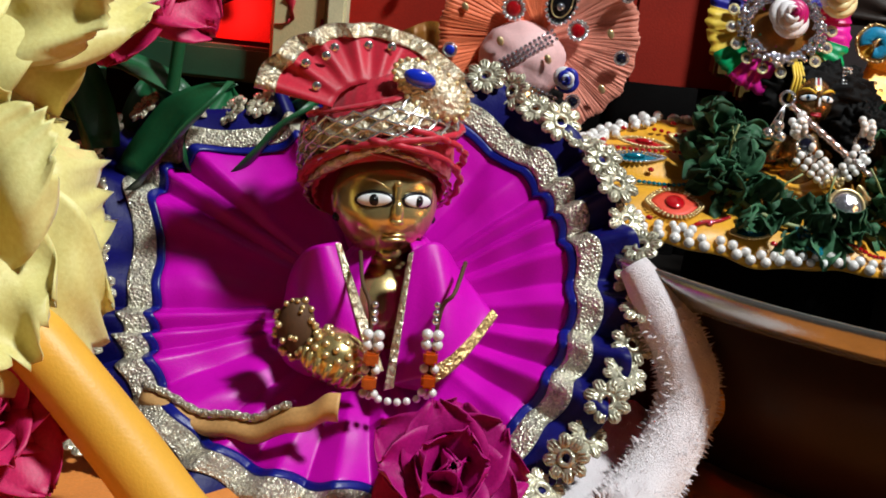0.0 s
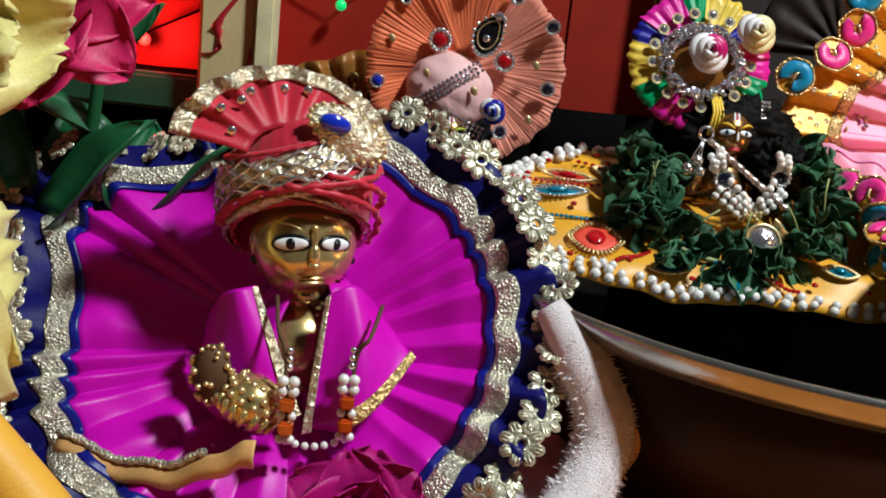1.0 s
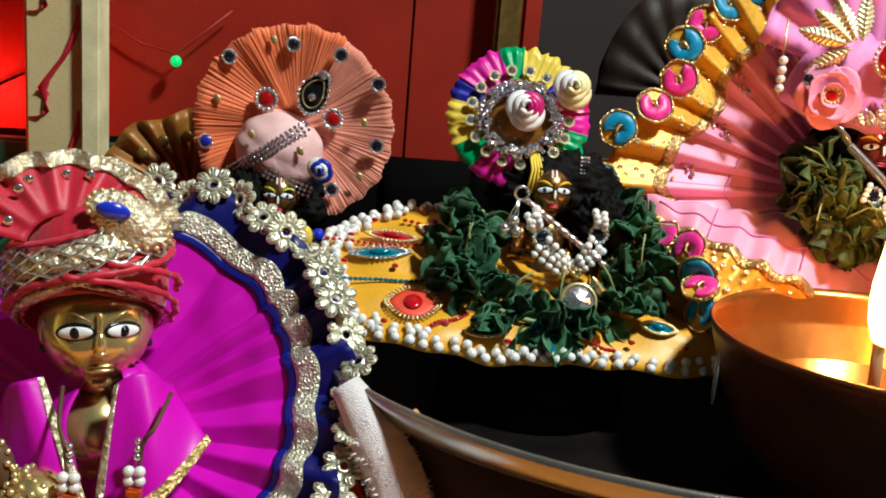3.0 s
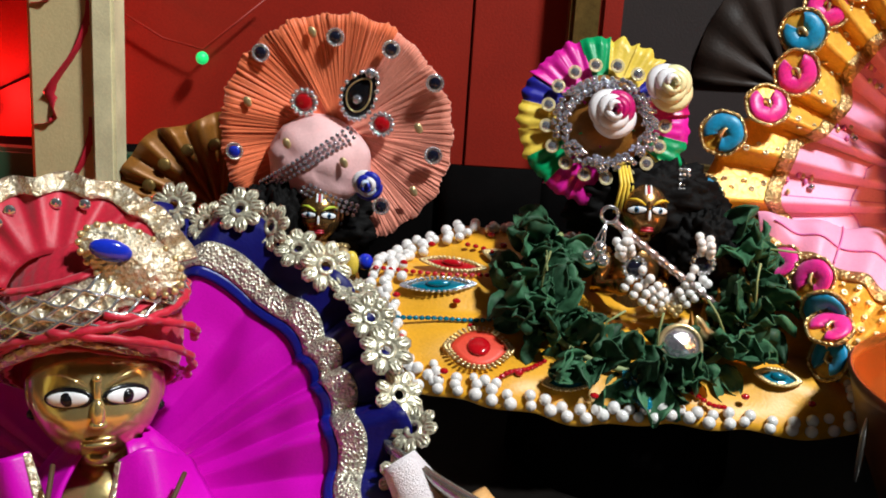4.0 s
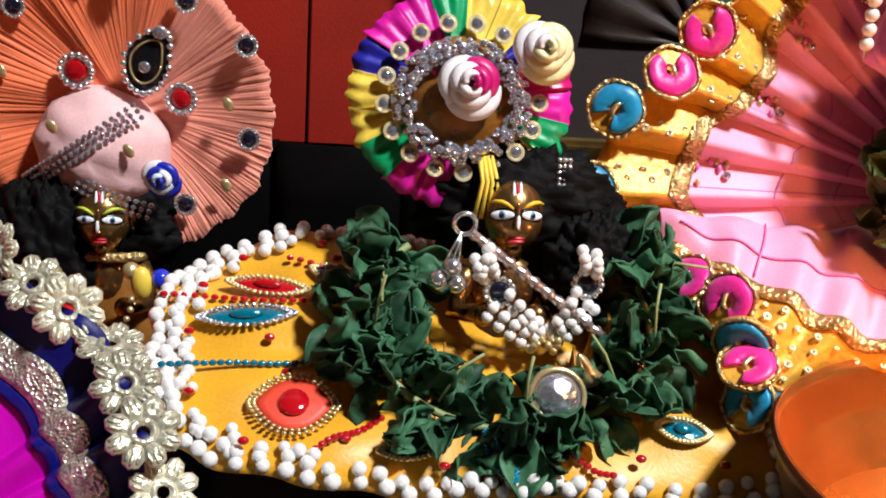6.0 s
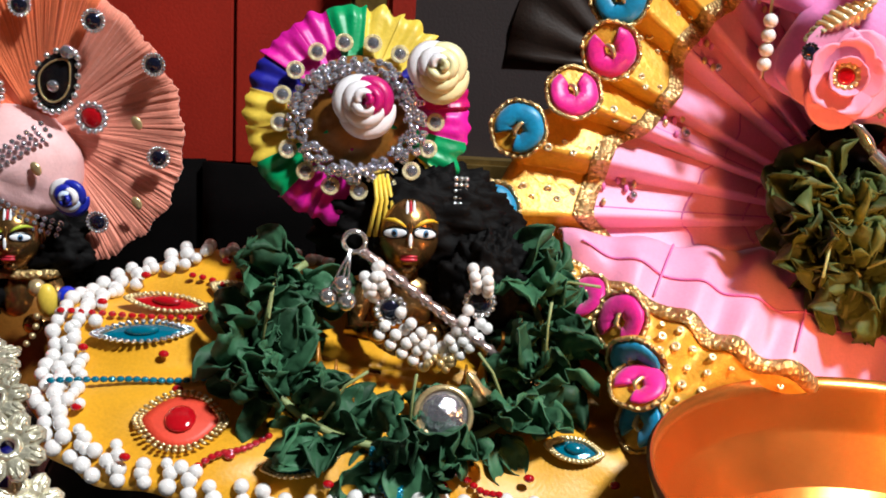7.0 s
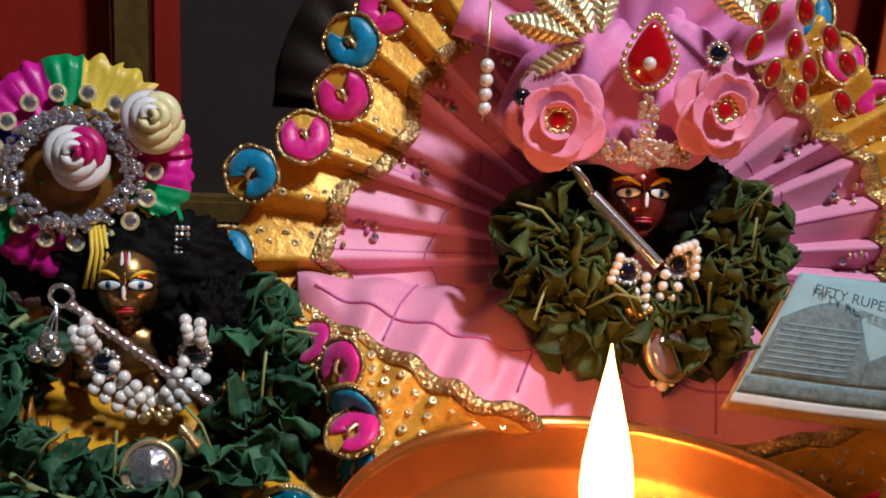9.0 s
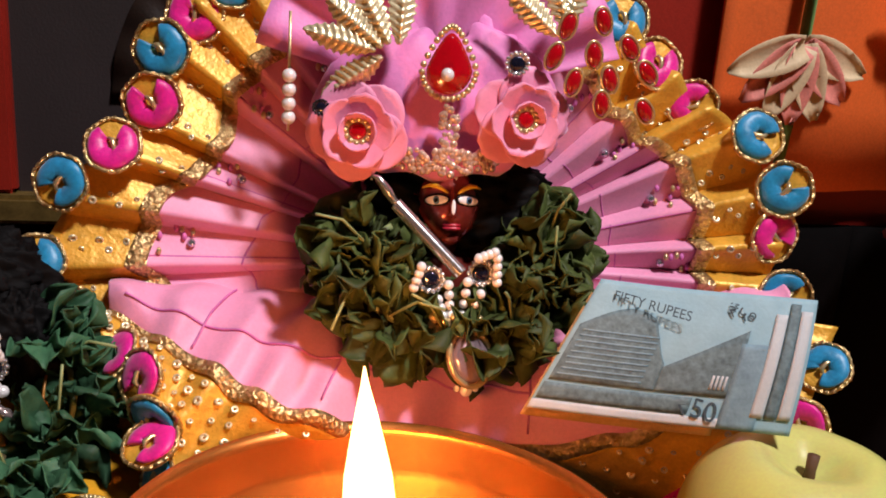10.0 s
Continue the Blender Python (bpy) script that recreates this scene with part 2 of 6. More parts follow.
def ball(bm, c, r, seg=12, rings=8, mi=0, m=None):
    r = r if isinstance(r, (tuple, list)) else (r, r, r)
    mm = (m or Matrix()) @ Matrix.Translation(c) @ Matrix.Diagonal((*r, 1))
    out = bmesh.ops.create_uvsphere(bm, u_segments=seg, v_segments=rings, radius=1, matrix=mm)
    for f in {f for v in out["verts"] for f in v.link_faces}:
        f.material_index = mi
    return bm


def lathe(bm, profile, seg=32, mi=0, sx=1.0, sy=1.0):
    n = len(profile)
    rows = [[bm.verts.new((r * math.cos(TAU * i / seg) * sx, r * math.sin(TAU * i / seg) * sy, z)) for r, z in profile] for i in range(seg)]
    for i in range(seg):
        for j in range(n - 1):
            bm.faces.new((rows[i][j], rows[(i + 1) % seg][j], rows[(i + 1) % seg][j + 1], rows[i][j + 1])).material_index = mi
    return bm


def tube(bm, pts, radii, seg=8, mi=0, twist=0.0, flat=1.0):
    pts = [Vector(p) for p in pts]
    n = len(pts)
    radii = radii if isinstance(radii, (list, tuple)) else [radii] * n
    rings = []
    for i, p in enumerate(pts):
        d = (pts[min(i + 1, n - 1)] - pts[max(i - 1, 0)]).normalized()
        side = d.cross(Vector((0.13, 0.2, 1))).normalized()
        up = side.cross(d)
        a0 = twist * i
        rings.append([bm.verts.new(p + radii[i] * (math.cos(TAU * k / seg + a0) * side + flat * math.sin(TAU * k / seg + a0) * up)) for k in range(seg)])
    for a, b in zip(rings, rings[1:]):
        for k in range(seg):
            bm.faces.new((a[k], a[(k + 1) % seg], b[(k + 1) % seg], b[k])).material_index = mi
    for ring in (rings[0], rings[-1]):
        bm.faces.new(ring if ring is rings[-1] else ring[::-1]).material_index = mi
    return bm


def box(bm, c, s, mi=0, bevel=0.0):
    out = bmesh.ops.create_cube(bm, size=1, matrix=Matrix.Translation(c) @ Matrix.Diagonal((*s, 1)))
    fs = {f for v in out["verts"] for f in v.link_faces}
    for f in fs:
        f.material_index = mi
    if bevel:
        bmesh.ops.bevel(bm, geom=list({e for f in fs for e in f.edges}), offset=bevel, segments=2, affect="EDGES")
    return bm


def smooth_line(pts, n=8):
    """A soft curve through the points."""
    p = [Vector(q) for q in pts]
    p = [2 * p[0] - p[1]] + p + [2 * p[-1] - p[-2]]
    out = []
    for a, b, c, d in zip(p, p[1:], p[2:], p[3:]):
        for i in range(n):
            t = i / n
            out.append(0.5 * (2 * b + (c - a) * t + (2 * a - 5 * b + 4 * c - d) * t * t + (3 * b - a - 3 * c + d) * t ** 3))
    return out + [p[-2]]


def on_line(line, u):
    x = max(0.0, min(1.0, u)) * (len(line) - 1)
    i = min(len(line) - 2, int(x))
    return line[i].lerp(line[i + 1], x - i)


def spread(vals, n=8):
    return [v + (w - v) * i / n for v, w in zip(vals, vals[1:]) for i in range(n)] + [vals[-1]]


def arc(c, rx, ry, a0, a1, n, z=0.0):
    return [Vector((c[0] + rx * math.cos(radians(a0 + (a1 - a0) * i / n)), c[1] + ry * math.sin(radians(a0 + (a1 - a0) * i / n)), c[2] + z)) for i in range(n + 1)]


def petal(length, width, cup=0.2, curl=0.3, ruffle=0.05, seed=0, nu=10, nv=10, d=0.0003, tip=0.88, fray=0.0):
    bm = bmesh.new()

    def f(u, v):
        s = 2 * u - 1
        w = width * 0.5 * math.sin(math.pi * (0.1 + tip * v) ** 0.8) ** 0.6
        k = noise.noise(Vector((s * 1.7 + seed * 3.1, v * 2.3, seed)))
        edge = 1 - (0.16 * s * s * v if tip < 0.8 else 0) + fray * v * v * (noise.noise(Vector((s * 9, seed, 5))) + 0.7 * noise.noise(Vector((s * 23, seed, 8))))
        return (s * w, length * v * edge * (1 + 0.06 * noise.noise(Vector((s * 3, seed, 2)))), length * (cup * s * s * (1 - v * 0.5) - curl * v * v + ruffle * k * v * 2))
    sheet(bm, f, nu, nv)
    return thick(bm, d)


def pearl_mesh(name, r, material, seg=10, rings=7):
    return mesh_of(name, ball(bmesh.new(), (0, 0, 0), r, seg, rings), material)


def at(p, s=1.0):
    return Matrix.Translation(p) @ Matrix.Diagonal((s, s, s, 1))


# ---- room and altar ----
Z_CLOTH = 0.075
X0, X1, Y0, Y1, ZF, ZC = -1.3, 1.7, -1.7, 0.66, -0.68, 1.72
solid("floor", box(bmesh.new(), (0.2, (Y0 + Y1) / 2, ZF - 0.05), (3.2, 2.6, 0.1)), M_FLOOR, "dim brown room floor", "floor", "structure", smooth=False)
solid("ceiling", box(bmesh.new(), (0.2, (Y0 + Y1) / 2, ZC + 0.05), (3.2, 2.6, 0.1)), M_WALL, "plain plaster room ceiling", "ceiling", "structure", smooth=False)
for nm, c, s in (("wall_north", (0.2, Y1 + 0.05, 0.52), (3.0, 0.1, 2.4)), ("wall_south", (0.2, Y0 - 0.05, 0.52), (3.0, 0.1, 2.4)),
                 ("wall_west", (X0 - 0.05, -0.52, 0.52), (0.1, 2.36, 2.4)), ("wall_east", (X1 + 0.05, -0.52, 0.52), (0.1, 2.36, 2.4))):
    solid(nm, box(bmesh.new(), c, s), M_WALL, "plain plastered room wall", "wall", "structure", smooth=False)

table = thing("altar_table", Matrix.Translation((0.2, 0.35, ZF)), "brown wooden altar table under an orange cloth", "table")
part("tabletop", box(bmesh.new(), (0, 0, Z_CLOTH - 0.025 - ZF), (1.3, 0.6, 0.04), bevel=0.004), M_WOOD, table, smooth=False)
for sx in (-0.6, 0.6):
    for sy in (-0.26, 0.26):
        part("leg", box(bmesh.new(), (sx, sy, (Z_CLOTH - 0.045 - ZF) / 2), (0.05, 0.05, Z_CLOTH - 0.045 - ZF), bevel=0.003), M_WOOD, table, smooth=False)


def cloth_f(u, v):
    x, y = -0.43 + 1.26 * u, 0.07 + 0.55 * v
    k = noise.noise(Vector((x * 9, y * 9, 0.3))) * 0.002 + noise.noise(Vector((x * 28, y * 22, 4))) * 0.0012
    return (x, y, Z_CLOTH - 0.002 + k)


solid("table_cloth", thick(sheet(bmesh.new(), cloth_f, 120, 60), 0.002), M_CLOTH, "orange cloth spread wrinkled over the altar table", "tablecloth")

# back of the altar: a red board over a near-black pleated band, with a cream post and a framed print
board = thing("back_board", Matrix.Translation((0.12, 0.628, 0.2)), "red painted board standing behind the altar", "board")
for xa, xb in ((-0.52, -0.0095), (-0.0085, 0.52)):
    part("panel", box(bmesh.new(), ((xa + xb) / 2, 0, 0.21), (xb - xa, 0.016, 0.39), bevel=0.0006), M_BACK, board, smooth=False)
val = thing("dark_pleats", Matrix.Translation((0.2, 0.612, Z_CLOTH)), "near-black pleated sheet below the red board", "valance")
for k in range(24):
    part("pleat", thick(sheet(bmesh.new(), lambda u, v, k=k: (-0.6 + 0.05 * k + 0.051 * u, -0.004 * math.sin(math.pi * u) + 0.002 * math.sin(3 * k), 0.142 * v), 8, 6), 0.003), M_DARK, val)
solid("green_rail", box(bmesh.new(), (-0.14, 0.597, 0.205), (0.2, 0.012, 0.02), bevel=0.002), M_GREENTRIM, "dark green wooden rail behind the altar", "rail", smooth=False)

post = thing("cream_post", Matrix.Translation((-0.078, 0.583, Z_CLOTH)), "cream wooden post with red painted scrolls", "post")
part("shaft", box(bmesh.new(), (0.001, 0, 0.2), (0.031, 0.012, 0.4), bevel=0.002), M_CREAM, post, smooth=False)
part("edge_strip", box(bmesh.new(), (0.0215, -0.003, 0.2), (0.011, 0.018, 0.4), bevel=0.0015), mat("pale_strip", (0.75, 0.68, 0.42), 0.45), post, smooth=False)
for k in range(5):
    z0 = 0.1 + 0.055 * k
    pts = [Vector((-0.012 + 0.024 * t + 0.004 * math.sin(9 * t), -0.0064, z0 + 0.06 * t * t)) for t in [i / 14 for i in range(15)]]
    part("painted_scroll", tube(bmesh.new(), pts, [0.0004 + 0.0035 * math.sin(math.pi * (i + 0.5) / 15.5) for i in range(15)], 8, flat=0.15), M_PAINT["red"], post, "red painted scroll")

pic = thing("framed_print", Matrix.Translation((0.29, 0.612, 0.215)), "dark framed print in a gilt and red frame", "picture")
for nm, c, s, mm in (("frame_side", (-0.126, 0, 0.16), (0.014, 0.016, 0.3), M_GOLDFRAME), ("frame_side", (0.126, 0, 0.16), (0.014, 0.016, 0.3), M_GOLDFRAME),
                     ("inner_strip", (-0.113, 0.001, 0.16), (0.011, 0.013, 0.3), M_BACK), ("inner_strip", (0.113, 0.001, 0.16), (0.011, 0.013, 0.3), M_BACK),
                     ("frame_rail", (0, 0, 0.004), (0.238, 0.016, 0.012), M_GOLDFRAME), ("frame_rail", (0, 0, 0.316), (0.266, 0.016, 0.012), M_GOLDFRAME)):
    part(nm, box(bmesh.new(), c, s, bevel=0.002), mm, pic, smooth=False)
part("print", box(bmesh.new(), (0, 0.003, 0.16), (0.215, 0.006, 0.3)), M_PRINT, pic, "brown and grey print", smooth=False)
for cx, cz, rr in ((-0.02, 0.09, 0.05), (-0.075, 0.16, 0.032)):
    part("printed_fold", thick(sheet(bmesh.new(), lambda u, v, cx=cx, cz=cz, rr=rr: (cx + rr * v * math.cos(math.pi * u), -0.0012 + 0.0008 * math.sin(u * 60), cz - 0.04 + rr * 1.3 * v * math.sin(math.pi * u)), 60, 4), 0.0006), mat("printed_brown", (0.018, 0.007, 0.003), 0.6, vary=0.5, scale=40), pic)

hang = thing("lotus_hanging", Matrix.Translation((0.57, 0.606, 0.236)), "orange printed wall hanging with pink lotus flowers", "wall hanging")
part("cloth", thick(sheet(bmesh.new(), lambda u, v: (-0.1 + 0.24 * u, 0.003 * math.sin(u * 21), 0.3 * v), 40, 8), 0.002), M_HANGING, hang)
for lx, lz in ((0.0, 0.085), (-0.068, 0.055)):
    lot = part("stem", tube(bmesh.new(), [(lx, -0.006, 0.008), (lx + 0.003, -0.006, 0.05), (lx + 0.002, -0.006, lz - 0.02), (lx + 0.005, -0.006, 0.3)], 0.0024, 6), M_STEMGREEN, hang, "printed green stem")
    for k, a in enumerate((-70, -45, -20, 0, 20, 45, 70)):
        part("lotus_petal", petal(0.034, 0.016, 0.1, 0.05, 0.02, k, 6, 6), M_LOTUS if k % 2 else M_LOTUSCREAM, lot, "printed pink lotus petal", pose(lx, -0.008 - 0.0006 * k, lz - 0.02 + 0.03, 90, 180 + a, 0))
part("black_bar", box(bmesh.new(), (-0.068, -0.007, 0.2), (0.006, 0.006, 0.19)), M_DARK, hang, "black printed bar", smooth=False)

orn = thing("beaded_ornament", Matrix.Translation((0.575, 0.57, 0.215)), "dark red beaded hanging ornament in tiers", "ornament")
for k in range(4):
    part("tier", lathe(bmesh.new(), [(0.001, 0.05 - 0.014 * k + 0.012), (0.009 + 0.005 * k, 0.05 - 0.014 * k + 0.008), (0.012 + 0.006 * k, 0.05 - 0.014 * k), (0.001, 0.05 - 0.014 * k - 0.001)], 20), M_RED if k % 2 else M_GOLDCLOTH, orn)
part("stand", tube(bmesh.new(), [(0, 0, Z_CLOTH - 0.215), (0, 0, 0.01)], 0.006), M_DARK, orn)

# ---- tray ----
TA, TB, TZ = 0.205, 0.183, 0.117
tray = thing("oval_tray", Matrix.Translation((0.27, 0.498, Z_CLOTH)), "dark oval serving tray with a polished steel rim", "tray")
RX = TB / TA
part("base", lathe(bmesh.new(), [(0.001, 0.001), (0.16, 0.001), (0.172, 0.004), (0.199, 0.072), (0.196, 0.072), (0.186, 0.045), (0.176, TZ - Z_CLOTH), (0.001, TZ - Z_CLOTH)], 96, sy=RX), M_TRAY, tray)
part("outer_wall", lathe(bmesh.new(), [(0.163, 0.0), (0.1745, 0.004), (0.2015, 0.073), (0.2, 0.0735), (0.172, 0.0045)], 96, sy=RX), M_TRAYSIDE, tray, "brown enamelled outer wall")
part("rim", lathe(bmesh.new(), [(0.1975, 0.0735), (0.2005, 0.0745), (0.2035, 0.079), (0.207, 0.0855), (0.2095, 0.0855), (0.2095, 0.0825), (0.2065, 0.0765), (0.2025, 0.0725), (0.1975, 0.0735)], 128, sy=RX), M_RIM, tray, "polished steel rim")


# ---- statuettes: one plain mesh each ----
def statuette(name, label, head_m, half, base_z, skin, brow=None, tilak=False, eye=1.0, torso=1.5, iris="iris", wide=0.95, deep=0.72):
    """A small cast figure: head with painted eyes, neck, shoulders and seated body, standing at base_z."""
    bm = bmesh.new()
    slots = [skin, M_WHITE, M_BLACK, M_PAINT["red"], M_PAINT[iris] if iris in M_PAINT else M_BLACK, brow or skin, M_PAINT["pink"], M_PAINT["face"]]
    h = half
    H = head_m
    out = bmesh.ops.create_uvsphere(bm, u_segments=40, v_segments=28, radius=1)
    for v in out["verts"]:
        x, z, y = v.co.x, -v.co.y, v.co.z
        w = 1.0 if y > -0.1 else 1 - 0.24 * ((-y - 0.1) / 0.9) ** 1.8
        fwd = 0.95 * z * (1 + 0.05 * (y < 0))
        sock = -0.09 * math.exp(-((abs(x) - 0.48) ** 2 + (y - 0.12) ** 2) / 0.03) if z > 0 else 0
        cheek = 0.05 * math.exp(-((abs(x) - 0.42) ** 2 + (y + 0.3) ** 2) / 0.05) if z > 0 else 0
        v.co = H @ Vector((x * w * h * wide, y * (1.16 if y > 0 else 1.24) * h, (fwd + sock + cheek) * h))
    # nose, lips, chin, ears
    for c, r in (((0, -0.12, 1.0), (0.12, 0.26, 0.13)), ((0, -0.3, 1.0), (0.14, 0.08, 0.12)), ((0, 0.2, 0.96), (0.07, 0.3, 0.06)),
                 ((0, -0.98, 0.52), (0.26, 0.18, 0.22)), ((-0.98, 0.0, 0.0), (0.12, 0.34, 0.22)), ((0.98, 0.0, 0.0), (0.12, 0.34, 0.22))):
        ball(bm, [q * h for q in c], [q * h for q in r], 14, 10, 0, H)
    for y, r in ((-0.58, 0.055), (-0.68, 0.07)):
        ball(bm, (0, y * h, 0.84 * h), (0.27 * h, r * h, 0.1 * h), 12, 8, 3 if skin is not M_BRASS else 0, H)
    for s in (-1, 1):
        for k, (rx, ry, dz, mi) in enumerate(((0.36, 0.17, 0.0, 2), (0.31, 0.122, 0.025, 1), (0.1, 0.108, 0.05, 4), (0.07, 0.075, 0.062, 2))):
            ball(bm, (0, 0, dz * h), (rx * eye * h, ry * eye * h, 0.06 * h), 16, 8, mi, H @ Matrix.Translation((s * 0.43 * h, 0.1 * h, 0.83 * h)) @ pose(0, 0, 0, 0, s * 24, -s * 6))
        tube(bm, [H @ Vector((s * (0.14 + 0.17 * i) * h, (0.3 + 0.2 * math.sin(i * 0.62)) * h, (0.98 - 0.035 * i * i * 0.6) * h)) for i in range(5)], [q * h * (1 if brow else 0.2) for q in (0.03, 0.06, 0.07, 0.05, 0.02)], 6, 5 if brow else 0)
        ball(bm, (s * 0.98 * h, -0.36 * h, 0.08 * h), 0.1 * h, 10, 8, 2, H)
    if tilak:
        for x, mi in ((-0.1, 1), (0.0, 3), (0.1, 1)):
            ball(bm, (x * h, 0.55 * h, 0.86 * h), (0.055 * h, 0.34 * h, 0.05 * h), 8, 10, mi, H @ pose(0, 0, 0, -14, 0, 0))
        ball(bm, (0, -0.08 * h, 1.12 * h), (0.06 * h, 0.22 * h, 0.03 * h), 8, 8, 1, H)
    else:
        ball(bm, (0, 0.42 * h, 0.93 * h), 0.08 * h, 10, 8, 0, H)
    # neck, shoulders and a seated body down to the support
    o = H.translation
    fx = (H.to_3x3() @ Vector((0, 0, 1)))
    side = (H.to_3x3() @ Vector((1, 0, 0)))
    neck = o + Vector((0, 0.15 * h, -1.2 * h))
    ball(bm, neck, (0.46 * h, 0.46 * h, 0.6 * h), 14, 10)
    chest = neck + Vector((0, 0.1 * h, -1.1 * h))
    ball(bm, chest, (1.15 * h * torso / 1.5, deep * h, 1.05 * h), 20, 14)
    low = chest.z - 0.6 * h
    rows = 10
    sheet(bm, lambda u, v: (chest.x + math.cos(TAU * u) * h * (0.8 + 0.75 * torso / 1.5 * v), chest.y + 0.1 * h + math.sin(TAU * u) * h * (0.6 + 0.6 * v), low + (base_z - low) * v), 24, rows, True)
    box(bm, (chest.x, chest.y + 0.1 * h, base_z + 0.15 * h), (2.2 * h, 1.8 * h, 0.3 * h), 0, 0.05 * h)
    for s in (-1, 1):
        a = chest + side * (s * 1.1 * h) + Vector((0, 0, 0.5 * h))
        b = a + side * (s * 0.4 * h) + Vector((0, 0, -1.4 * h)) + fx * 0.3 * h
        c = b + side * (-s * 0.7 * h) + fx * 1.1 * h + Vector((0, 0, 0.2 * h))
        tube(bm, [a, (a + b) / 2 + side * s * 0.1 * h, b, (b + c) / 2, c], [0.4 * h, 0.38 * h, 0.34 * h, 0.3 * h, 0.26 * h], 12)
        ball(bm, c, 0.36 * h, 12, 8)
    return solid(name, bm, slots, label, "statuette")


def hair(name, c, r, label, seed=1, curls=0):
    bm = bmesh.new()
    rnd = random.Random(seed)
    out = bmesh.ops.create_uvsphere(bm, u_segments=96, v_segments=60, radius=1)
    for v in out["verts"]:
        k = 1 + 0.2 * noise.noise(v.co * 3 + Vector((seed, 0, 0))) + 0.13 * noise.noise(v.co * 8) + 0.07 * noise.noise(v.co * 20)
        v.co = Vector(c) + Vector((v.co.x * r[0], v.co.y * r[1], v.co.z * r[2])) * k
    for _ in range(curls):
        a, b = rnd.uniform(0, TAU), rnd.uniform(-1, 1)
        s = math.sqrt(1 - b * b)
        p = Vector((math.cos(a) * s * r[0], math.sin(a) * s * r[1], b * r[2])) * rnd.uniform(0.9, 1.05) + Vector(c)
        q = 0.09 * r[0]
        w = rnd.uniform(0, TAU)
        tube(bm, [p + Vector((q * math.cos(w + i), q * 0.7 * math.sin(w * 2 + i), q * math.sin(w + i) - q * 0.3 * i)) for i in range(6)], 0.02 * r[0], 4)
    return solid(name, bm, M_HAIR, label, "wig")


# ---- pleated cloth discs ----
def pleats(th, n, jit, seed):
    return math.sin(n * th + jit * noise.noise(Vector((math.cos(th) * 2, math.sin(th) * 2, seed))) * 6)


def ring(surf, s0, s1, nt, ns, off, d, a0=0.0, a1=360.0):
    bm = bmesh.new()
    full = abs(a1 - a0) >= 360
    sheet(bm, lambda u, v: surf(radians(a0 + (a1 - a0) * u), s0 + (s1 - s0) * v, off), nt, ns, full)
    return thick(bm, d)


def bump_at(th, c, w):
    d = (th - radians(c) + math.pi) % TAU - math.pi
    return math.exp(-(d / radians(w)) ** 2)


# ---- the magenta dress and its wearer ----
# the whole figure stands a little behind and is a little larger than its plan below
P_ALL = Matrix.Translation((0.0184, 0.002, 0.2588)) @ Matrix.Scale(1.058, 4) @ Matrix.Translation((-0.017, -0.002, -0.256))
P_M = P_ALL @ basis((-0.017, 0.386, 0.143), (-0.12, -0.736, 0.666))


def p_surf(th, s, off=0.0):
    r = 0.106 * s * (1 + 0.26 * bump_at(th, 158, 16) - 0.1 * bump_at(th, 105, 28) + 0.03 * bump_at(th, 225, 25))
    ph = 25 * th + 9 * noise.noise(Vector((math.cos(th) * 2, math.sin(th) * 2, 1)))
    w = math.asin(0.97 * math.sin(ph)) / 1.33
    amp = 0.0009 + 0.0043 * max(0, (s - 0.35) / 0.65) ** 1.2
    amp *= min(1, s * 2.5)
    zig = 1 + 0.02 * s * s * math.sin(ph + 1.1)
    soft = 0.0022 * noise.noise(Vector((math.cos(th) * s * 9, math.sin(th) * s * 9, 7))) * s + 0.007 * noise.noise(Vector((math.cos(th) * s * 3, math.sin(th) * s * 3, 3))) * s
    z = amp * w + soft - 0.026 * (1 - s) + 0.012 * bump_at(th, 250, 40) * s
    return Vector((r * zig * math.cos(th), r * zig * math.sin(th), z + off))


dress = thing("magenta_dress", P_M, "magenta satin dress with navy and silver pleated border", "doll dress")
part("skirt", ring(p_surf, 0.05, 0.77, 600, 22, 0, 0.0006), M_PURPLE, dress, "magenta satin pleated skirt")
part("piping", ring(p_surf, 0.752, 0.785, 600, 3, 0.0012, 0.0008), M_PIPING, dress, "bright blue satin piping")
part("border", ring(p_surf, 0.775, 1.0, 600, 6, 0.0004, 0.0008), M_NAVY, dress, "navy satin border")
part("silver_band", ring(p_surf, 0.785, 0.87, 600, 5, 0.0018, 0.0006), M_SILVER, dress, "glittering silver lace band")
fl = bmesh.new()
for k in range(8):
    q = pose(0, 0, 0, 0, 0, 45 * k)
    ball(fl, (0.0053, 0, 0.0004), (0.003, 0.0025, 0.0009), 8, 6, 0, q)
    for dy, x in ((-0.0012, 0.0056), (0.0, 0.0062), (0.0012, 0.0056)):
        ball(fl, (x, dy, 0.0011), (0.0016, 0.0005, 0.0006), 6, 4, 0, q)
lathe(fl, [(0.0014, 0.0002), (0.0018, 0.0013), (0.0028, 0.0013), (0.0034, 0.0002)], 18)
FLOWER = mesh_of("trim_flower", fl, M_PLASTIC)
rnd = random.Random(4)
for k in range(51):
    th = TAU * (k + 0.3) / 51
    p = p_surf(th, 1.0 + rnd.uniform(-0.015, 0.02), 0.0018)
    m = Matrix.Translation(p) @ pose(0, 0, 0, rnd.uniform(-25, 25), rnd.uniform(-35, 35), rnd.uniform(0, 45)) @ Matrix.Scale(rnd.uniform(1.02, 1.12), 4)
    part("trim_flower", FLOWER, None, dress, "" if k else "silvery plastic sequin flower", m)


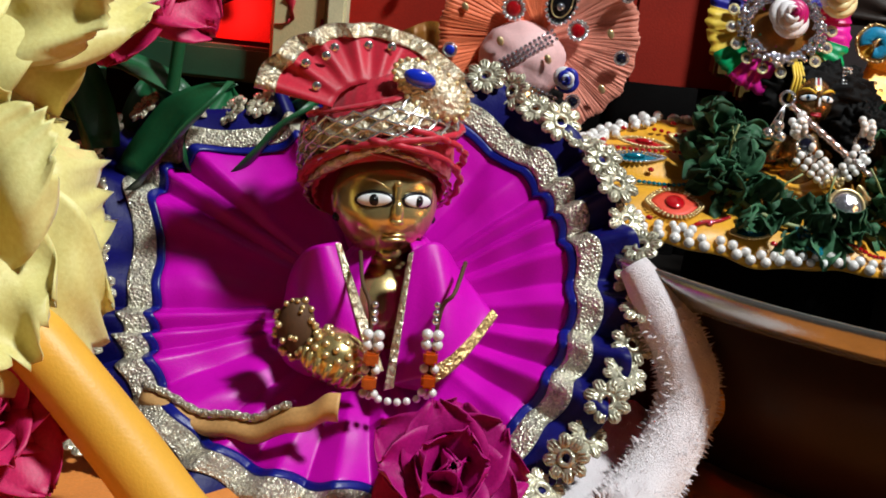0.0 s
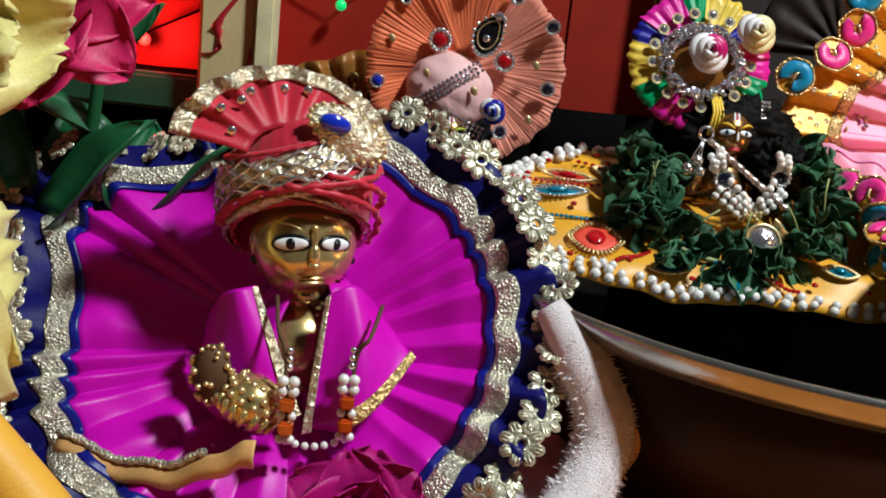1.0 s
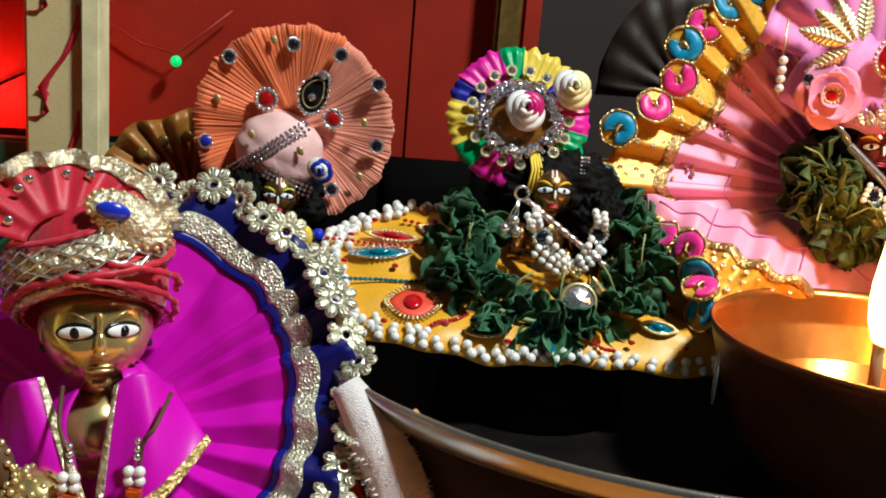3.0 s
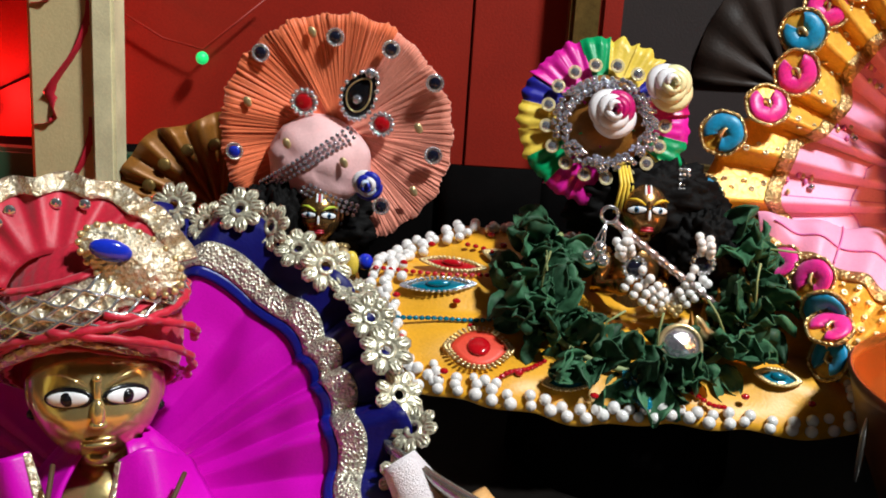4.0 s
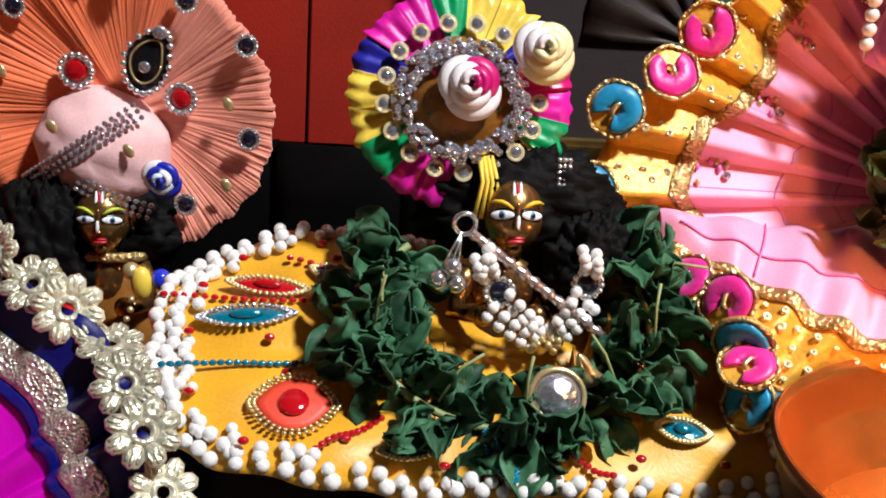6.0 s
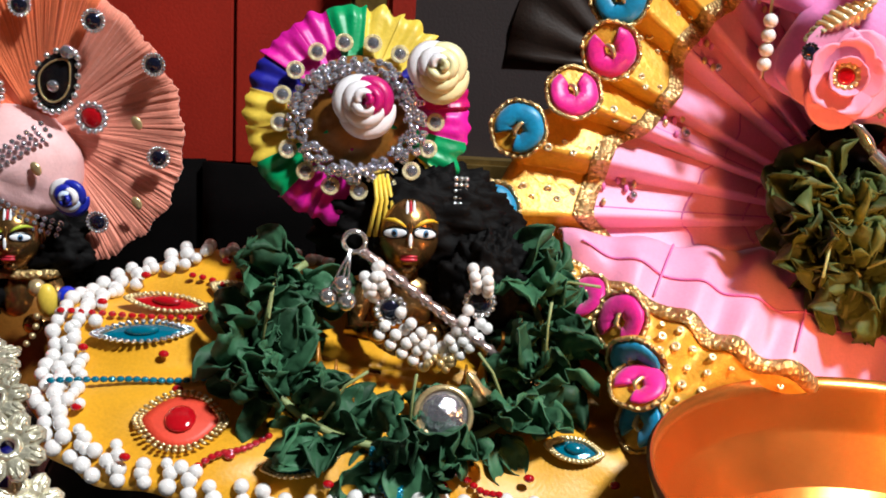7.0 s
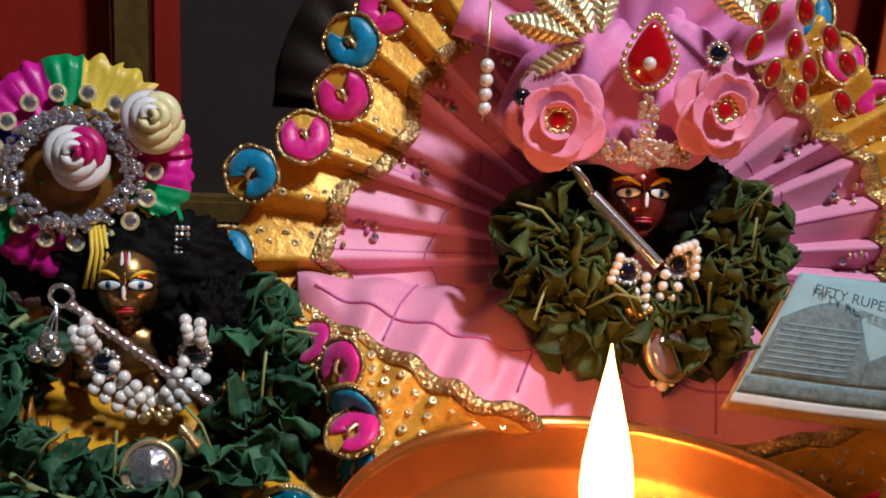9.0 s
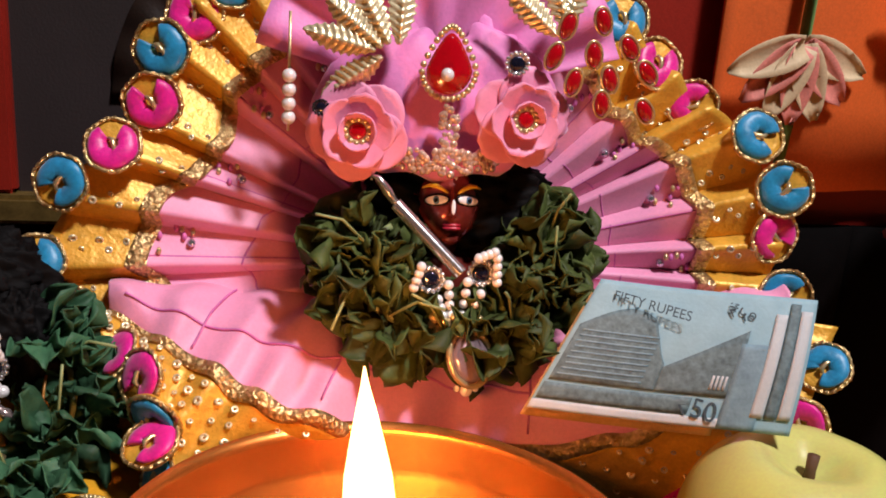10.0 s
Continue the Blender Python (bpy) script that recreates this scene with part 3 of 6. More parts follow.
LIN = smooth_line([(-0.09, 0.354, 0.099), (-0.063, 0.346, 0.094), (-0.044, 0.341, 0.097), (-0.027, 0.337, 0.106), (-0.016, 0.335, 0.112)], 10)


def lining_f(u, v):
    i = min(len(LIN) - 1, int(u * (len(LIN) - 1) + 0.5))
    w = 0.007 + 0.004 * u
    return P_M.inverted() @ P_ALL @ (LIN[i] + Vector((0.0, -0.004 * math.sin(math.pi * v), w * (v - 0.5) + 0.0009 * math.sin(u * 23))))


part("lining", thick(sheet(bmesh.new(), lining_f, 40, 8), 0.001), M_BEIGE, dress, "beige lining of the turned-up hem")
part("lining_lace", tube(bmesh.new(), [Vector(lining_f(i / 40, 1.0)) + Vector((0, 0.001, 0.001)) for i in range(27)], [0.0012 + 0.0006 * (i % 2) for i in range(27)], 6), M_SILVER, dress)

P_FACE = P_ALL @ Matrix.Translation((-0.0105, 0.391, 0.1742)) @ Matrix(((0.94, -0.03, 0.33), (0.33, 0.08, -0.94), (0.0, 0.99, 0.09))).to_4x4()
statuette("brass_statuette", "polished brass deity statuette with white painted eyes", P_FACE, 0.019, Z_CLOTH, M_BRASS, iris="none", eye=1.12, wide=1.06, deep=1.2)

# jacket: two draped fronts, lace edges and a gold cuff
jacket = thing("magenta_jacket", P_ALL @ Matrix.Translation((-0.005, 0.375, 0.16)), "magenta satin jacket with gold lace edges on the statuette", "doll jacket")


def jacket_f(u, v):
    gap = radians(30 - 21 * v)
    a = -math.pi / 2 + gap + (TAU - 2 * gap) * u
    r = 0.0095 + 0.0165 * math.sin(min(1, v * 2.4) * math.pi / 2) + 0.004 * v + 0.0009 * math.sin(9 * a + 4 * v) + 0.0035 * noise.noise(Vector((math.cos(a) * 2.2, math.sin(a) * 2.2, v * 2.5))) * min(1, v * 3)
    return Vector((0.001 + r * math.cos(a), 0.013 + 0.78 * r * math.sin(a), 0.001 - 0.05 * v - 0.006 * abs(math.cos(a)) * min(1, v * 3)))


part("body", thick(sheet(bmesh.new(), jacket_f, 64, 24), 0.001), M_PURPLE, jacket)


def front(a, b, c, d, seed, u, v):
    """A draped front between its corners: neck, shoulder, hem at the middle, hem at the side."""
    p = Vector(a).lerp(Vector(b), u).lerp(Vector(c).lerp(Vector(d), u), v)
    k = noise.noise(Vector((u * 2.6, v * 1.2, seed))) + 0.5 * math.sin(9 * u + 2 * v + seed)
    return p + Vector((0, -0.008 * math.sin(math.pi * (0.12 + 0.76 * u)) * math.sin(math.pi * (0.25 + 0.5 * v)) - 0.002 * k + 0.012 * u ** 4, -0.004 * math.sin(math.pi * u) * v - 0.011 * u ** 4 * (1 - v) + 0.0035 * math.sin(math.pi * u) * (1 - v)))


FRONTS = (((0.0075, -0.0010, -0.0002), (0.0235, 0.0050, 0.0023), (0.0046, -0.0180, -0.0466), (0.0398, -0.0130, -0.0213), 1.0), ((-0.0200, -0.0010, 0.0001), (-0.0394, 0.0030, -0.0108), (-0.0001, -0.0180, -0.0405), (-0.0399, -0.0070, -0.0469), 5.0))
for i, f in enumerate(FRONTS):
    part("front", thick(sheet(bmesh.new(), lambda u, v, f=f: front(*f, u, v), 40, 32), 0.0008 if i == 0 else -0.0008), M_PURPLE, jacket, "draped magenta satin front")
    part("lace_edge", thick(sheet(bmesh.new(), lambda u, v, f=f: front(*f, -0.05 + 0.1 * u, v * 1.02) + Vector((0, -0.0012, 0)), 6, 60), 0.0006 if i == 0 else -0.0006), M_SILVERLACE, jacket, "silver and gold lace edge")
part("cuff", thick(sheet(bmesh.new(), lambda u, v: front(*FRONTS[0], 0.46 + 0.56 * u, 0.93 + 0.14 * v) + Vector((0, -0.0012, 0)), 40, 8), 0.0008), M_GOLDLACE, jacket, "gold lace cuff")

# gold wristlets and mace held before the chest
brace = thing("gold_bracelet", P_ALL @ Matrix.Translation((-0.027, 0.352, 0.123)), "embossed gold bracelet and gem cluster on the wrist", "bracelet")
bb = lathe(bmesh.new(), [(0.007, -0.008), (0.0105, -0.0065), (0.0115, 0.0), (0.0095, 0.006), (0.005, 0.0085), (0.001, 0.0092)], 24)
part("dome", bb, M_BRASS, brace, m=pose(0.007, 0, 0.001, 0, 25, 20))
STUD = pearl_mesh("stud", 0.0011, M_GOLD, 8, 6)
for k in range(42):
    a, row = TAU * (k % 14 + 0.5 * (k // 14)) / 14, k // 14
    q = (0.0113, 0.0104, 0.0078)[row]
    part("stud", STUD, None, brace, "", pose(0.007, 0, 0.001, 0, 25, 20) @ at((q * math.cos(a), q * math.sin(a), 0.0005 + 0.0032 * row), 1.25))
for k in range(16):
    a = TAU * k / 16
    part("flute", tube(bmesh.new(), [(0.0113 * math.cos(a), 0.0113 * math.sin(a), -0.0015), (0.0105 * math.cos(a), 0.0105 * math.sin(a), -0.0065), (0.0075 * math.cos(a), 0.0075 * math.sin(a), -0.0085)], 0.0012, 6), M_BRASS, brace, "", pose(0.007, 0, 0.001, 0, 25, 20))
rnd = random.Random(8)
part("red_stone", ball(bmesh.new(), (-0.0085, 0.002, 0.009), (0.007, 0.006, 0.011), 16, 12), M_STEM, brace)
BEADG = pearl_mesh("gold_bead", 0.0013, M_GOLD, 8, 6)
for k in range(40):
    a, b = rnd.uniform(0, TAU), rnd.uniform(-1, 1)
    s = math.sqrt(1 - b * b)
    part("gold_bead", BEADG, None, brace, "", at((-0.0085 + 0.0075 * s * math.cos(a), 0.002 - 0.0065 * abs(s * math.sin(a)), 0.009 + 0.0115 * b), rnd.uniform(0.6, 1.2)))

# turban
TB_M = P_ALL @ Matrix.Translation((-0.0135, 0.397, 0.194)) @ pose(0, 0, 0, 0, 0, 14)
turb = thing("red_turban", TB_M, "red turban wound with silver and gold braid", "turban")


def turban_f(u, v, off=0.0):
    a = TAU * u
    z = -0.019 + 0.047 * v
    r = 0.0275 * math.sqrt(max(0.02, 1 - ((v - 0.3) / 0.74) ** 2)) + off + 0.0006 * math.sin(26 * a + 30 * v)
    return Vector((r * math.cos(a), r * math.sin(a) * 0.9, z - 0.017 * math.sin(a) * (1 - v) ** 1.6))


part("cap", thick(sheet(bmesh.new(), turban_f, 96, 20, True), 0.0008), M_RED, turb)
for k, (v0, tilt, w, mm, nm) in enumerate(((0.1, -0.3, 0.12, M_SILVERLACE, "braid_wrap"), (0.02, -0.3, 0.07, M_RED, "red_wrap"), (0.22, 0.3, 0.16, M_SILVERLACE, "braid_wrap"), (0.33, 0.3, 0.06, M_RED, "red_wrap"), (0.56, 0.26, 0.34, M_SILVERLACE, "braid_wrap"), (0.76, 0.2, 0.06, M_RED, "red_wrap"))):
    def wrap(u, v, v0=v0, tilt=tilt, w=w, k=k):
        return turban_f(u, max(0.01 * v, min(0.98 + 0.01 * v, v0 + tilt * math.cos(TAU * u) + w * (v - 0.5) + 0.06)), 0.0012 + 0.0004 * k + 0.0016 * math.sin(math.pi * v))
    part(nm, thick(sheet(bmesh.new(), wrap, 110, 8, True), 0.0007), mm, turb, "silver and gold braid" if "braid" in nm else "")
# red cords crossing over the front
for u0, va, u1, vb in ((0.5, 0.08, 1.02, 0.66), (0.7, 0.36, 1.04, 0.02), (0.78, 0.52, 1.04, 0.26)):
    part("red_cord", tube(bmesh.new(), [turban_f(u0 + (u1 - u0) * i / 40, max(0.0, va + (vb - va) * i / 40), 0.0042) for i in range(41)], [0.0013 + 0.0002 * math.sin(i * 1.3) for i in range(41)], 8), M_RED, turb, "twisted red cord")
# zigzag foil threads on the braid
for k in range(6):
    v0 = 0.4 + 0.07 * k
    pts = [turban_f(0.45 + 0.6 * i / 60, max(0.02, min(1, v0 + 0.24 * math.cos(TAU * (0.45 + 0.6 * i / 60)) + 0.09 * (abs((i / 3 + k % 2) % 2 - 1) - 0.5))), 0.0045) for i in range(61)]
    part("foil_thread", tube(bmesh.new(), pts, 0.0006, 5), M_SILVERBEAD, turb)


def crest(u, v, off=0.0):
    a = radians(168 - 150 * u)
    r = 0.012 + 0.0255 * v
    return Vector((-0.009 + 1.12 * r * math.cos(a), -0.016 + off * -1 - 0.003 * math.sin(u * 44) * v + 0.004 * v + 0.45 * r * math.sin(a), 0.0125 + 0.98 * r * math.sin(a) * (1 - 0.12 * v)))


part("crest", thick(sheet(bmesh.new(), lambda u, v: crest(u, v * 0.86), 90, 10), 0.0008), M_RED, turb, "pleated red crest")
part("crest_lace", thick(sheet(bmesh.new(), lambda u, v: crest(u, 0.74 + 0.03 * abs(math.sin(u * 20)) + 0.27 * v, 0.0014) , 120, 6), 0.0009), M_SILVERLACE, turb, "scalloped gold lace on the crest")
SEQ = mesh_of("sequin", lathe(bmesh.new(), [(0.0003, 0.0004), (0.0016, 0.0003), (0.0018, 0), (0.0003, -0.0001)], 12), M_SILVERBEAD)
for u, v in ((0.12, 0.3), (0.3, 0.55), (0.36, 0.62), (0.52, 0.6), (0.62, 0.66), (0.2, 0.62)):
    part("sequin", SEQ, None, turb, "", Matrix.Translation(crest(u, v, 0.002)) @ pose(0, 0, 0, 90, 0, 0))
bro = part("brooch", thick(sheet(bmesh.new(), lambda u, v: (0.013 + 0.0145 * v * math.cos(TAU * u), -0.018 - 0.004 * (1 - v) + 0.003 * v * math.sin(TAU * u), 0.0245 + 0.0085 * v * math.sin(TAU * u) - 0.0055 * v * math.cos(TAU * u)), 36, 5, True), 0.001), M_SILVERLACE, turb, "oval gold brooch with blue gem")
part("gem", ball(bmesh.new(), (0, 0, 0), (0.0062, 0.0022, 0.0033), 16, 10), M_BLUEGEM, bro, "blue gem", m=pose(0.0075, -0.0225, 0.0285, 0, 14, 0))
for k in range(22):
    a = TAU * k / 22
    part("brooch_bead", STUD, None, bro, "", at((0.013 + 0.0145 * math.cos(a), -0.0188 + 0.003 * math.sin(a), 0.0245 + 0.0085 * math.sin(a) - 0.0055 * math.cos(a))))

# bead necklace
neck = thing("bead_necklace", P_ALL @ Matrix.Translation((0.0, 0.3535, 0.14)), "pearl and amber bead necklace on the brass statuette", "necklace")
PEARL3 = pearl_mesh("pearl", 0.0021, M_PEARL, 12, 8)
SBEAD = pearl_mesh("silver_bead", 0.0016, M_SILVERBEAD, 10, 7)
for s in (-1, 1):
    x0 = -0.007 if s < 0 else 0.0135
    dy = -0.004 if s < 0 else 0.003
    part("cord", tube(bmesh.new(), smooth_line([(x0 + s * 0.009, 0.014, 0.019), (x0 + s * 0.006, 0.0, 0.011), (x0 + s * 0.002, dy - 0.003, 0.004), (x0, dy - 0.005, -0.022)], 5), 0.0008, 6), M_STEM, neck)
    for k in range(3):
        part("silver_bead", SBEAD, None, neck, "", at((x0 + s * 0.0005, dy - 0.003, 0.006 - 0.003 * k), 0.8 + 0.1 * k))
    for row in range(2):
        for dx in (-0.0019, 0.0019):
            part("pearl", PEARL3, None, neck, "", at((x0 + dx, dy - 0.006, -0.0042 - 0.0036 * row)))
    for row, zz in enumerate((-0.0125, -0.0215)):
        part("amber_cube", box(bmesh.new(), (x0, dy - 0.006, zz), (0.0052, 0.0052, 0.005), bevel=0.0009), M_AMBER, neck, "faceted amber cube", smooth=False)
        for dx in (-0.0019, 0.0019):
            part("pearl", PEARL3, None, neck, "", at((x0 + dx, dy - 0.006, zz - 0.0045), 0.8))
for k in range(7):
    part("pearl", PEARL3, None, neck, "", at((-0.007 + 0.0034 * k, -0.007 + 0.001 * k, -0.028 - 0.0025 * math.sin(math.pi * k / 6)), 0.7))


# ---- flowers ----
def bloom(name, m, label, category, mat_p, mat_c, layers, size, cup, ruffle=0.08, seed=0, group="", width=0.8, centre=0.12, part_name="petal", tip=0.88, fray=0.0, fine=10):
    """layers: how many petals, how far they open in degrees, and their length, from the inside out."""
    ob = thing(name, m, label, category, group)
    rr = random.Random(seed)
    meshes = {}
    for li, (n, opened, ln) in enumerate(layers):
        for k in range(n):
            key = (li, k % 3)
            if key not in meshes:
                meshes[key] = mesh_of(part_name, petal(size * ln, size * ln * width, cup, -0.12 + 0.004 * opened, ruffle, seed + li * 3 + k % 3, fine, fine, d=size * 0.012 if not fray else 0.0004, tip=tip, fray=fray), mat_p)
            a = 360 * k / n + li * 37 + rr.uniform(-8, 8)
            part(part_name, meshes[key], None, ob, "", pose(0, 0, 0, 0, 0, a) @ pose(0, size * 0.03, size * 0.02 * (len(layers) - li), 90 - opened + rr.uniform(-7, 7), 0, 0))
    part("centre", ball(bmesh.new(), (0, 0, size * 0.08), size * centre, 12, 8), mat_c, ob)
    return ob


bloom("fresh_rose", basis((0.024, 0.326, 0.096), (0.1, -0.75, 0.65), 20), "dark magenta fresh rose with wilting petals", "flower", M_ROSE, M_STAMEN,
      ((4, 12, 0.55), (5, 34, 0.75), (5, 60, 0.95), (5, 86, 1.0)), 0.0275, 0.26, 0.07, 5, width=1.15)
bloom("yellow_flower", basis((-0.146, 0.302, 0.17), (0.35, -0.85, 0.35), 10), "large pale yellow artificial flower with frayed petals", "flower", M_YPETAL, M_STAMEN,
      ((3, 30, 0.6), (4, 62, 0.85), (5, 92, 1.08)), 0.061, 0.08, 0.13, 11, width=1.15, tip=0.74, fray=0.1, fine=26)
bloom("yellow_flower", basis((-0.145, 0.33, 0.25), (0.3, -0.9, 0.1), 50), "large pale yellow artificial flower with frayed petals", "flower", M_YPETAL, M_STAMEN,
      ((3, 30, 0.6), (4, 62, 0.85), (5, 94, 1.05)), 0.06, 0.08, 0.12, 21, width=1.1, tip=0.74, fray=0.1, fine=26)
bloom("pink_flower", basis((-0.118, 0.42, 0.255), (0.2, -0.9, 0.3), 0), "deep pink artificial flower with ruffled petals", "flower", M_PPETAL, M_STAMEN,
      ((5, 20, 0.5), (6, 45, 0.8), (7, 75, 1.0), (6, 95, 1.0)), 0.04, 0.18, 0.09, 31, width=0.9, group="pink flowers")
bloom("pink_flower", basis((-0.125, 0.31, 0.11), (0.2, -0.8, 0.5), 0), "deep pink artificial flower with ruffled petals", "flower", M_PPETAL, M_STAMEN,
      ((5, 20, 0.5), (6, 45, 0.8), (7, 75, 1.0)), 0.034, 0.18, 0.09, 33, width=0.9, group="pink flowers")

foliage = thing("artificial_stem", Matrix.Translation((-0.112, 0.47, Z_CLOTH)), "dark green artificial leaves on a wire stem", "plant")
part("stalk", tube(bmesh.new(), [(-0.02, 0, 0), (-0.01, 0.01, 0.08), (0.0, 0, 0.15), (0.012, 0.0, 0.26)], 0.003, 8), M_GLEAF, foliage)
GL = [mesh_of("leaf", petal(0.06, 0.03, 0.15, 0.25, 0.06, k, tip=0.9), M_GLEAF) for k in range(3)]
rnd = random.Random(17)
for k, (x, y, z, rx, rz, s) in enumerate(((-0.03, -0.03, 0.1, 80, 80, 1.1), (-0.01, -0.02, 0.085, 70, -60, 1.0), (0.012, -0.01, 0.09, 60, 20, 0.9), (0.0, 0.0, 0.12, 40, 90, 0.8), (-0.05, -0.01, 0.11, 85, 60, 1.1), (0.028, 0.0, 0.085, 65, -80, 0.9), (0.016, 0.0, 0.165, 70, -40, 0.35), (0.0, -0.005, 0.08, 75, 0, 1.0), (-0.06, -0.02, 0.09, 75, 100, 1.0))):
    part("leaf", GL[k % 3], None, foliage, "", pose(x, y, z, rx, rnd.uniform(-30, 30), rz) @ Matrix.Diagonal((s, s, s, 1)))
stick = thing("yellow_tube", Matrix.Translation((-0.08, 0.305, 0.1)), "smooth orange-yellow tube lying slanted", "tube")
part("body", tube(bmesh.new(), smooth_line([(-0.055, 0.012, 0.052), (-0.03, 0.004, 0.037), (0.0, 0, 0.006), (0.022, -0.004, -0.018), (0.034, -0.006, -0.025)]), spread([0.0095, 0.0105, 0.011, 0.0115, 0.0115]), 28), M_STICK, stick)

# plush mat under the dress
plush = thing("plush_mat", Matrix.Translation((0.05, 0.393, Z_CLOTH)), "white and pink plush mat tucked behind the dress", "mat")
part("plush_roll", tube(bmesh.new(), smooth_line([(0.036, -0.055, 0.006), (0.05, -0.035, 0.012), (0.062, -0.02, 0.03), (0.064, -0.012, 0.048), (0.053, -0.004, 0.068), (0.04, 0.005, 0.085)]), spread([0.011, 0.012, 0.0115, 0.0115, 0.0105, 0.006]), 28), M_PLUSH, plush)
pile = bmesh.new()
rnd = random.Random(23)
ROLL = smooth_line([(0.036, -0.055, 0.006), (0.05, -0.035, 0.012), (0.062, -0.02, 0.03), (0.064, -0.012, 0.048), (0.053, -0.004, 0.068)])
for k in range(5200):
    p = on_line(ROLL, rnd.random())
    d = Vector((rnd.gauss(0, 1), rnd.gauss(0, 1), rnd.gauss(0, 1))).normalized()
    e = d.orthogonal().normalized() * 0.0007
    tip = p + d * rnd.uniform(0.0125, 0.0142) + Vector((rnd.uniform(-1, 1), rnd.uniform(-1, 1), rnd.uniform(-1, 1))) * 0.0012
    b = p + d * 0.0098
    vs = [pile.verts.new(q) for q in (b + e, b - e, tip)]
    pile.faces.new(vs)
tagged(part("fluff", pile, M_PLUSH, plush, "fluffy white plush surface"), kind="stuff")
part("backing", thick(sheet(bmesh.new(), lambda u, v: (-0.05 + 0.11 * u, -0.06 + 0.1 * v, 0.002 + 0.012 * v + 0.002 * math.sin(9 * u)), 20, 10), 0.004), M_PLUSH, plush)
part("beige_fold", tube(bmesh.new(), smooth_line([(0.058, 0.0, 0.004), (0.073, 0.0, 0.03), (0.077, 0.004, 0.05), (0.064, 0.012, 0.07)]), spread([0.008, 0.01, 0.01, 0.006]), 20), M_BEIGE, plush, "beige cloth fold")


# ---- shared small ornaments ----
def gem_flower(parent, m, r, n, centre, petal_mat=M_SILVERBEAD, label="mirror gem in a beaded ring", name="mirror_gem"):
    """A round stone in a ring of beads."""
    ob = part(name, lathe(bmesh.new(), [(0.0001, 0.22 * r), (0.4 * r, 0.2 * r), (0.58 * r, 0.1 * r), (0.6 * r, 0.0), (0.0001, -0.02 * r)], 20), centre, parent, label, m)
    bead = bmesh.new()
    for k in range(n):
        a = TAU * k / n
        ball(bead, (0.82 * r * math.cos(a), 0.82 * r * math.sin(a), 0.05 * r), (TAU * 0.82 * r / n * 0.52,) * 3, 8, 6)
    lathe(bead, [(0.6 * r, 0.0), (0.62 * r, 0.13 * r), (0.7 * r, 0.13 * r), (0.72 * r, 0.0)], 24)
    tagged(part("beaded_ring", bead, petal_mat, ob), kind="stuff")
    return ob


def ribbon_rose(parent, m, r, mats, label, name="ribbon_rose"):
    """Satin ribbon wound in a spiral of overlapping petals."""
    hub = part(name, ball(bmesh.new(), (0, 0, 0.1 * r), (0.35 * r, 0.35 * r, 0.3 * r), 12, 8), mats[0], parent, label, m)
    for k in range(9):
        t = k / 8
        rad, a0 = r * (0.2 + 0.72 * t), 2.2 * k

        def f(u, v, rad=rad, a0=a0, t=t):
            a = a0 + 2.5 * (u - 0.5)
            b = 0.72 + 0.28 * math.sin(math.pi * u)
            q = rad * (0.42 + 0.62 * v * b)
            return (q * math.cos(a), q * math.sin(a), r * (0.62 - 0.6 * t + 0.3 * math.sin(math.pi * (0.1 + 0.75 * v)) * b))
        part("ribbon_turn", thick(sheet(bmesh.new(), f, 14, 5), r * 0.05), mats[k % len(mats)], hub)
    return hub


def strass_band(parent, a, b, rows, width, material, name="rhinestone_band", label="", r=None, lift=0.0):
    """Rows of small stones on a strip, bulging a little over what it lies on."""
    a, b = Vector(a), Vector(b)
    d = b - a
    n = max(4, int(d.length / (width / rows)))
    side = d.normalized().cross(Vector((0, 0, 1)))
    bm = bmesh.new()
    q = width / rows * 0.46
    for i in range(n + 1):
        for j in range(rows):
            p = a + d * (i / n) + side * (j - (rows - 1) / 2) * (width / rows) + Vector((0, 0, lift * math.sin(math.pi * i / n)))
            ball(bm, p, (q, q, q * 0.7), 6, 4)
    return tagged(part(name, bm, material, parent, label), kind="stuff")


def crumpled_leaf(size, seed, material):
    bm = bmesh.new()

    def f(u, v):
        s = 2 * u - 1
        w = size * 0.42 * math.sin(math.pi * (0.06 + 0.88 * v)) ** 0.75
        k = noise.noise(Vector((s * 1.6, v * 2.2, seed * 7.3)))
        k2 = noise.noise(Vector((s * 3.6, v * 4.2, seed * 3.3)))
        return (s * w * (1 - 0.2 * k), size * v, size * (0.26 * abs(s) ** 1.3 + 0.24 * k + 0.12 * k2 - 0.35 * v * v))
    sheet(bm, f, 8, 10)
    return mesh_of("leaf", thick(bm, size * 0.02), material)


